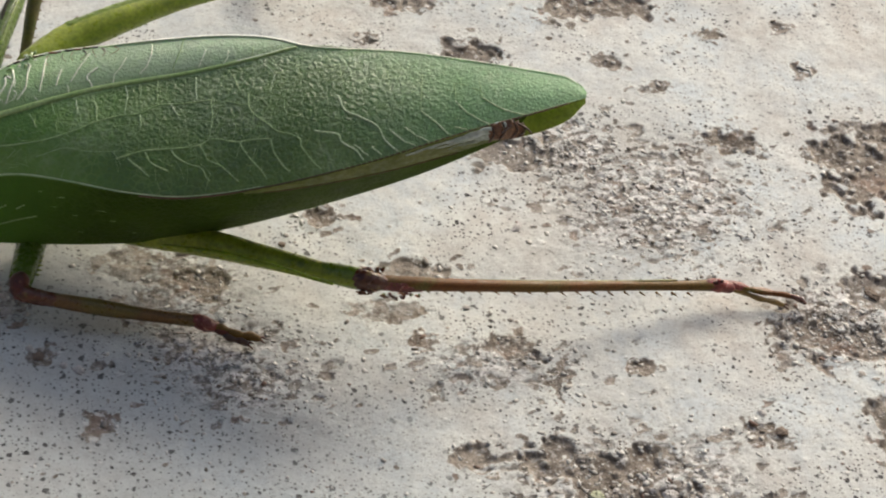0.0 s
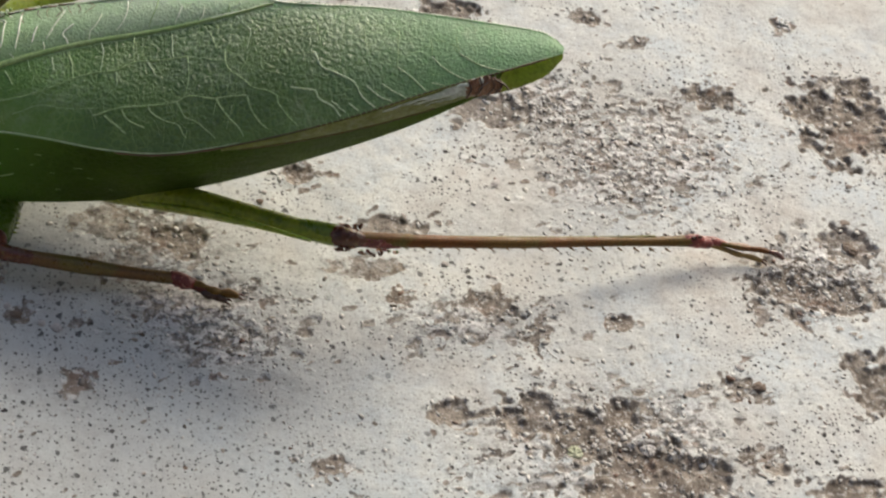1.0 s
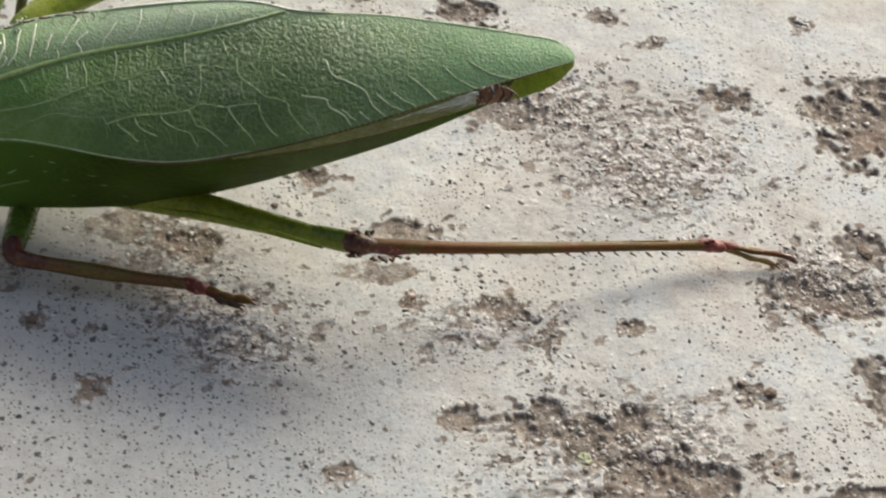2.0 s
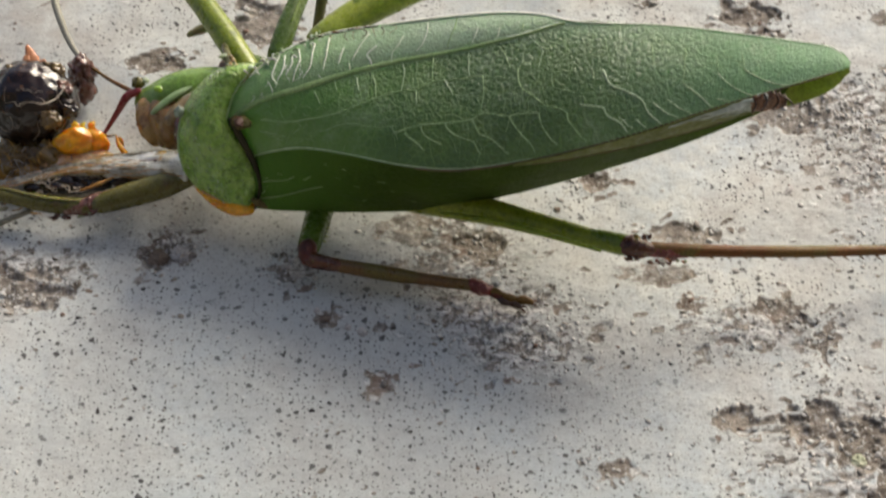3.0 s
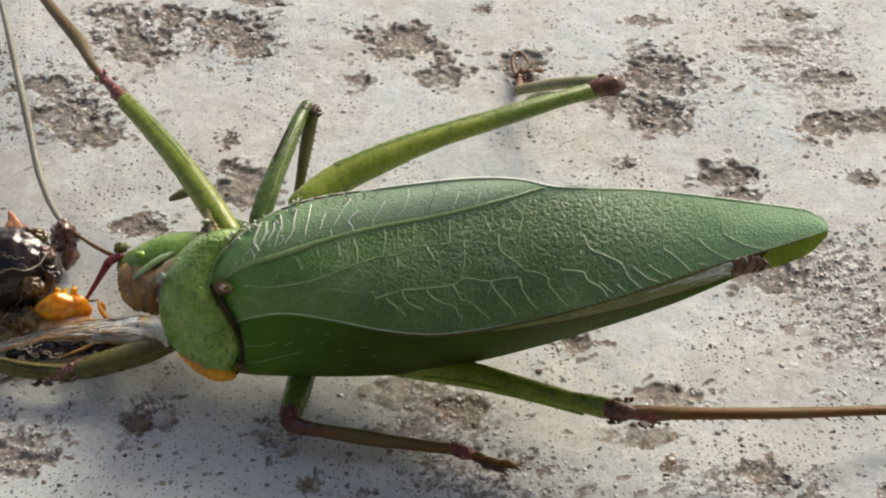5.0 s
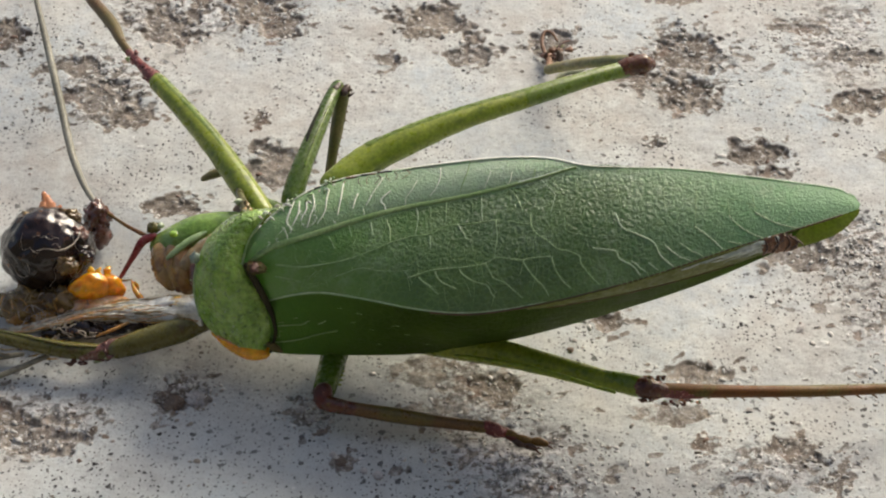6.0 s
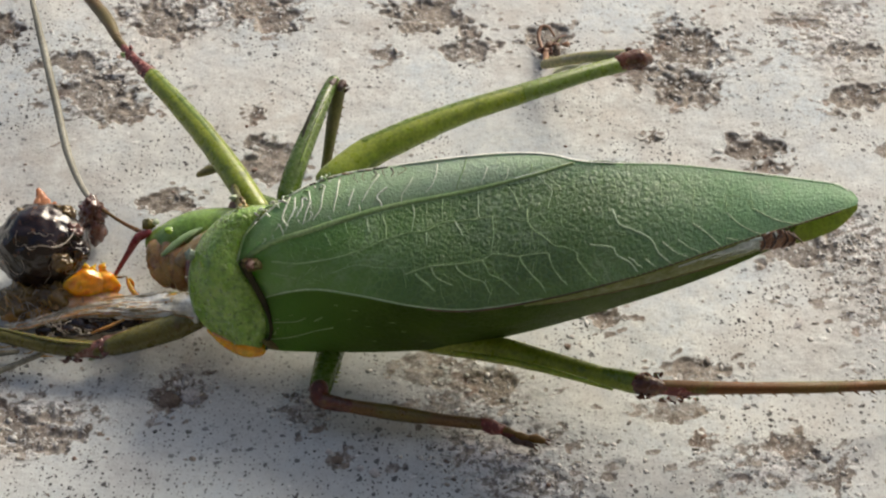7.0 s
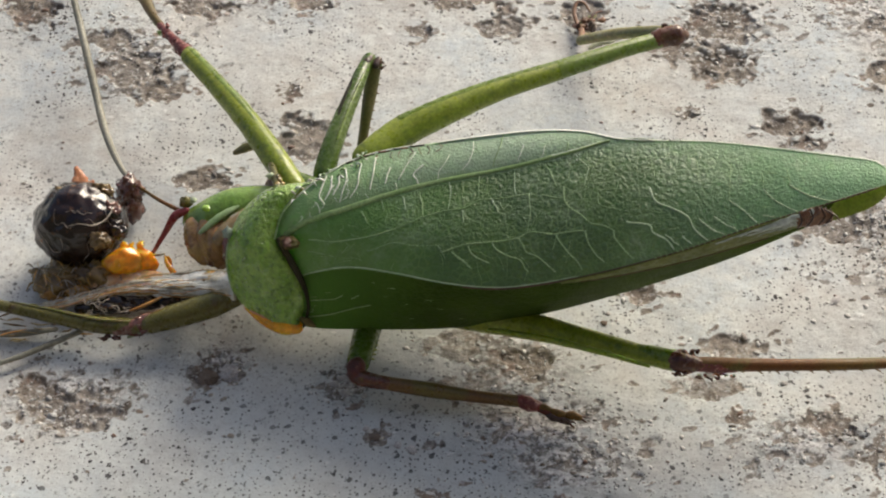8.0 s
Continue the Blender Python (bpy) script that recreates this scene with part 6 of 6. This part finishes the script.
# ---- loose crumbs on the slab: x, y, half width, half depth (millimetres) ----
PALE = [
(37.3, -33.6, 0.53, 0.54), (45.9, -26.4, 0.24, 0.34), (35.5, -31.9, 0.19, 0.27), (33.3, -33.0, 0.19, 0.27), (40.4, -32.1, 0.24, 0.27), (37.9, -36.7, 0.19, 0.27),
(19.4, -12.3, 0.24, 0.27), (24.5, -15.3, 0.24, 0.27), (-20.1, -13.1, 0.82, 0.74), (19.4, -11.9, 0.24, 0.27), (20.4, -12.5, 0.24, 0.34), (29.8, -6.7, 0.58, 0.27),
(10.9, -7.7, 0.19, 0.20), (-5.3, -21.4, 0.44, 0.34), (-11.5, -14.7, 0.34, 0.34), (-10.6, -15.6, 0.39, 0.34), (-11.1, -14.1, 0.24, 0.27), (-6.4, -20.9, 0.29, 0.27), (-8.9, -19.2, 0.24, 0.27),
]
BROWN = [
(47.0, -28.3, 0.48, 0.40), (58.4, -14.1, 0.44, 0.60), (-21.9, -13.4, 0.77, 0.81), (-8.2, -19.9, 0.45, 0.36),
(10.5, -8.7, 0.24, 0.27), (58.2, -13.5, 0.29, 0.34),
]


def crumb(spot, turn, seed, material, label):
    """A small angular crumb that rests on the slab."""
    x, y, rx, ry = spot
    i = min(np.searchsorted(HEIGHT["x"], x), len(HEIGHT["x"]) - 1)
    j = min(np.searchsorted(HEIGHT["y"], y), len(HEIGHT["y"]) - 1)
    z = float(HEIGHT["z"][i, j])
    high = 0.34 * min(rx, ry)
    verts, faces = lump((0, 0, high * 0.7), (rx, ry, high), 0.55, 3, 1.2, seed, turn)
    verts = [(a, b, max(c, -0.02)) for a, b, c in verts]
    ob = link_mesh("grit", verts, faces, material, smooth=False)
    ob.location = Vector((x, y, z)) / 1000
    tagged(ob, label, "grit", "loose grit on the slab")


for k, spot in enumerate(PALE):
    crumb(spot, 37 * k, k, "stone", "small pale stone crumb lying on the concrete")
for k, spot in enumerate(BROWN):
    crumb(spot, 53 * k, k + 40, "grime", "small brown soil crumb lying on the concrete")
crumb(*[(31.7, -33.7, 0.53, 0.54),], 20, 77, "moss", "small pale green crumb lying on the concrete")


def motions():
    pass


motions()
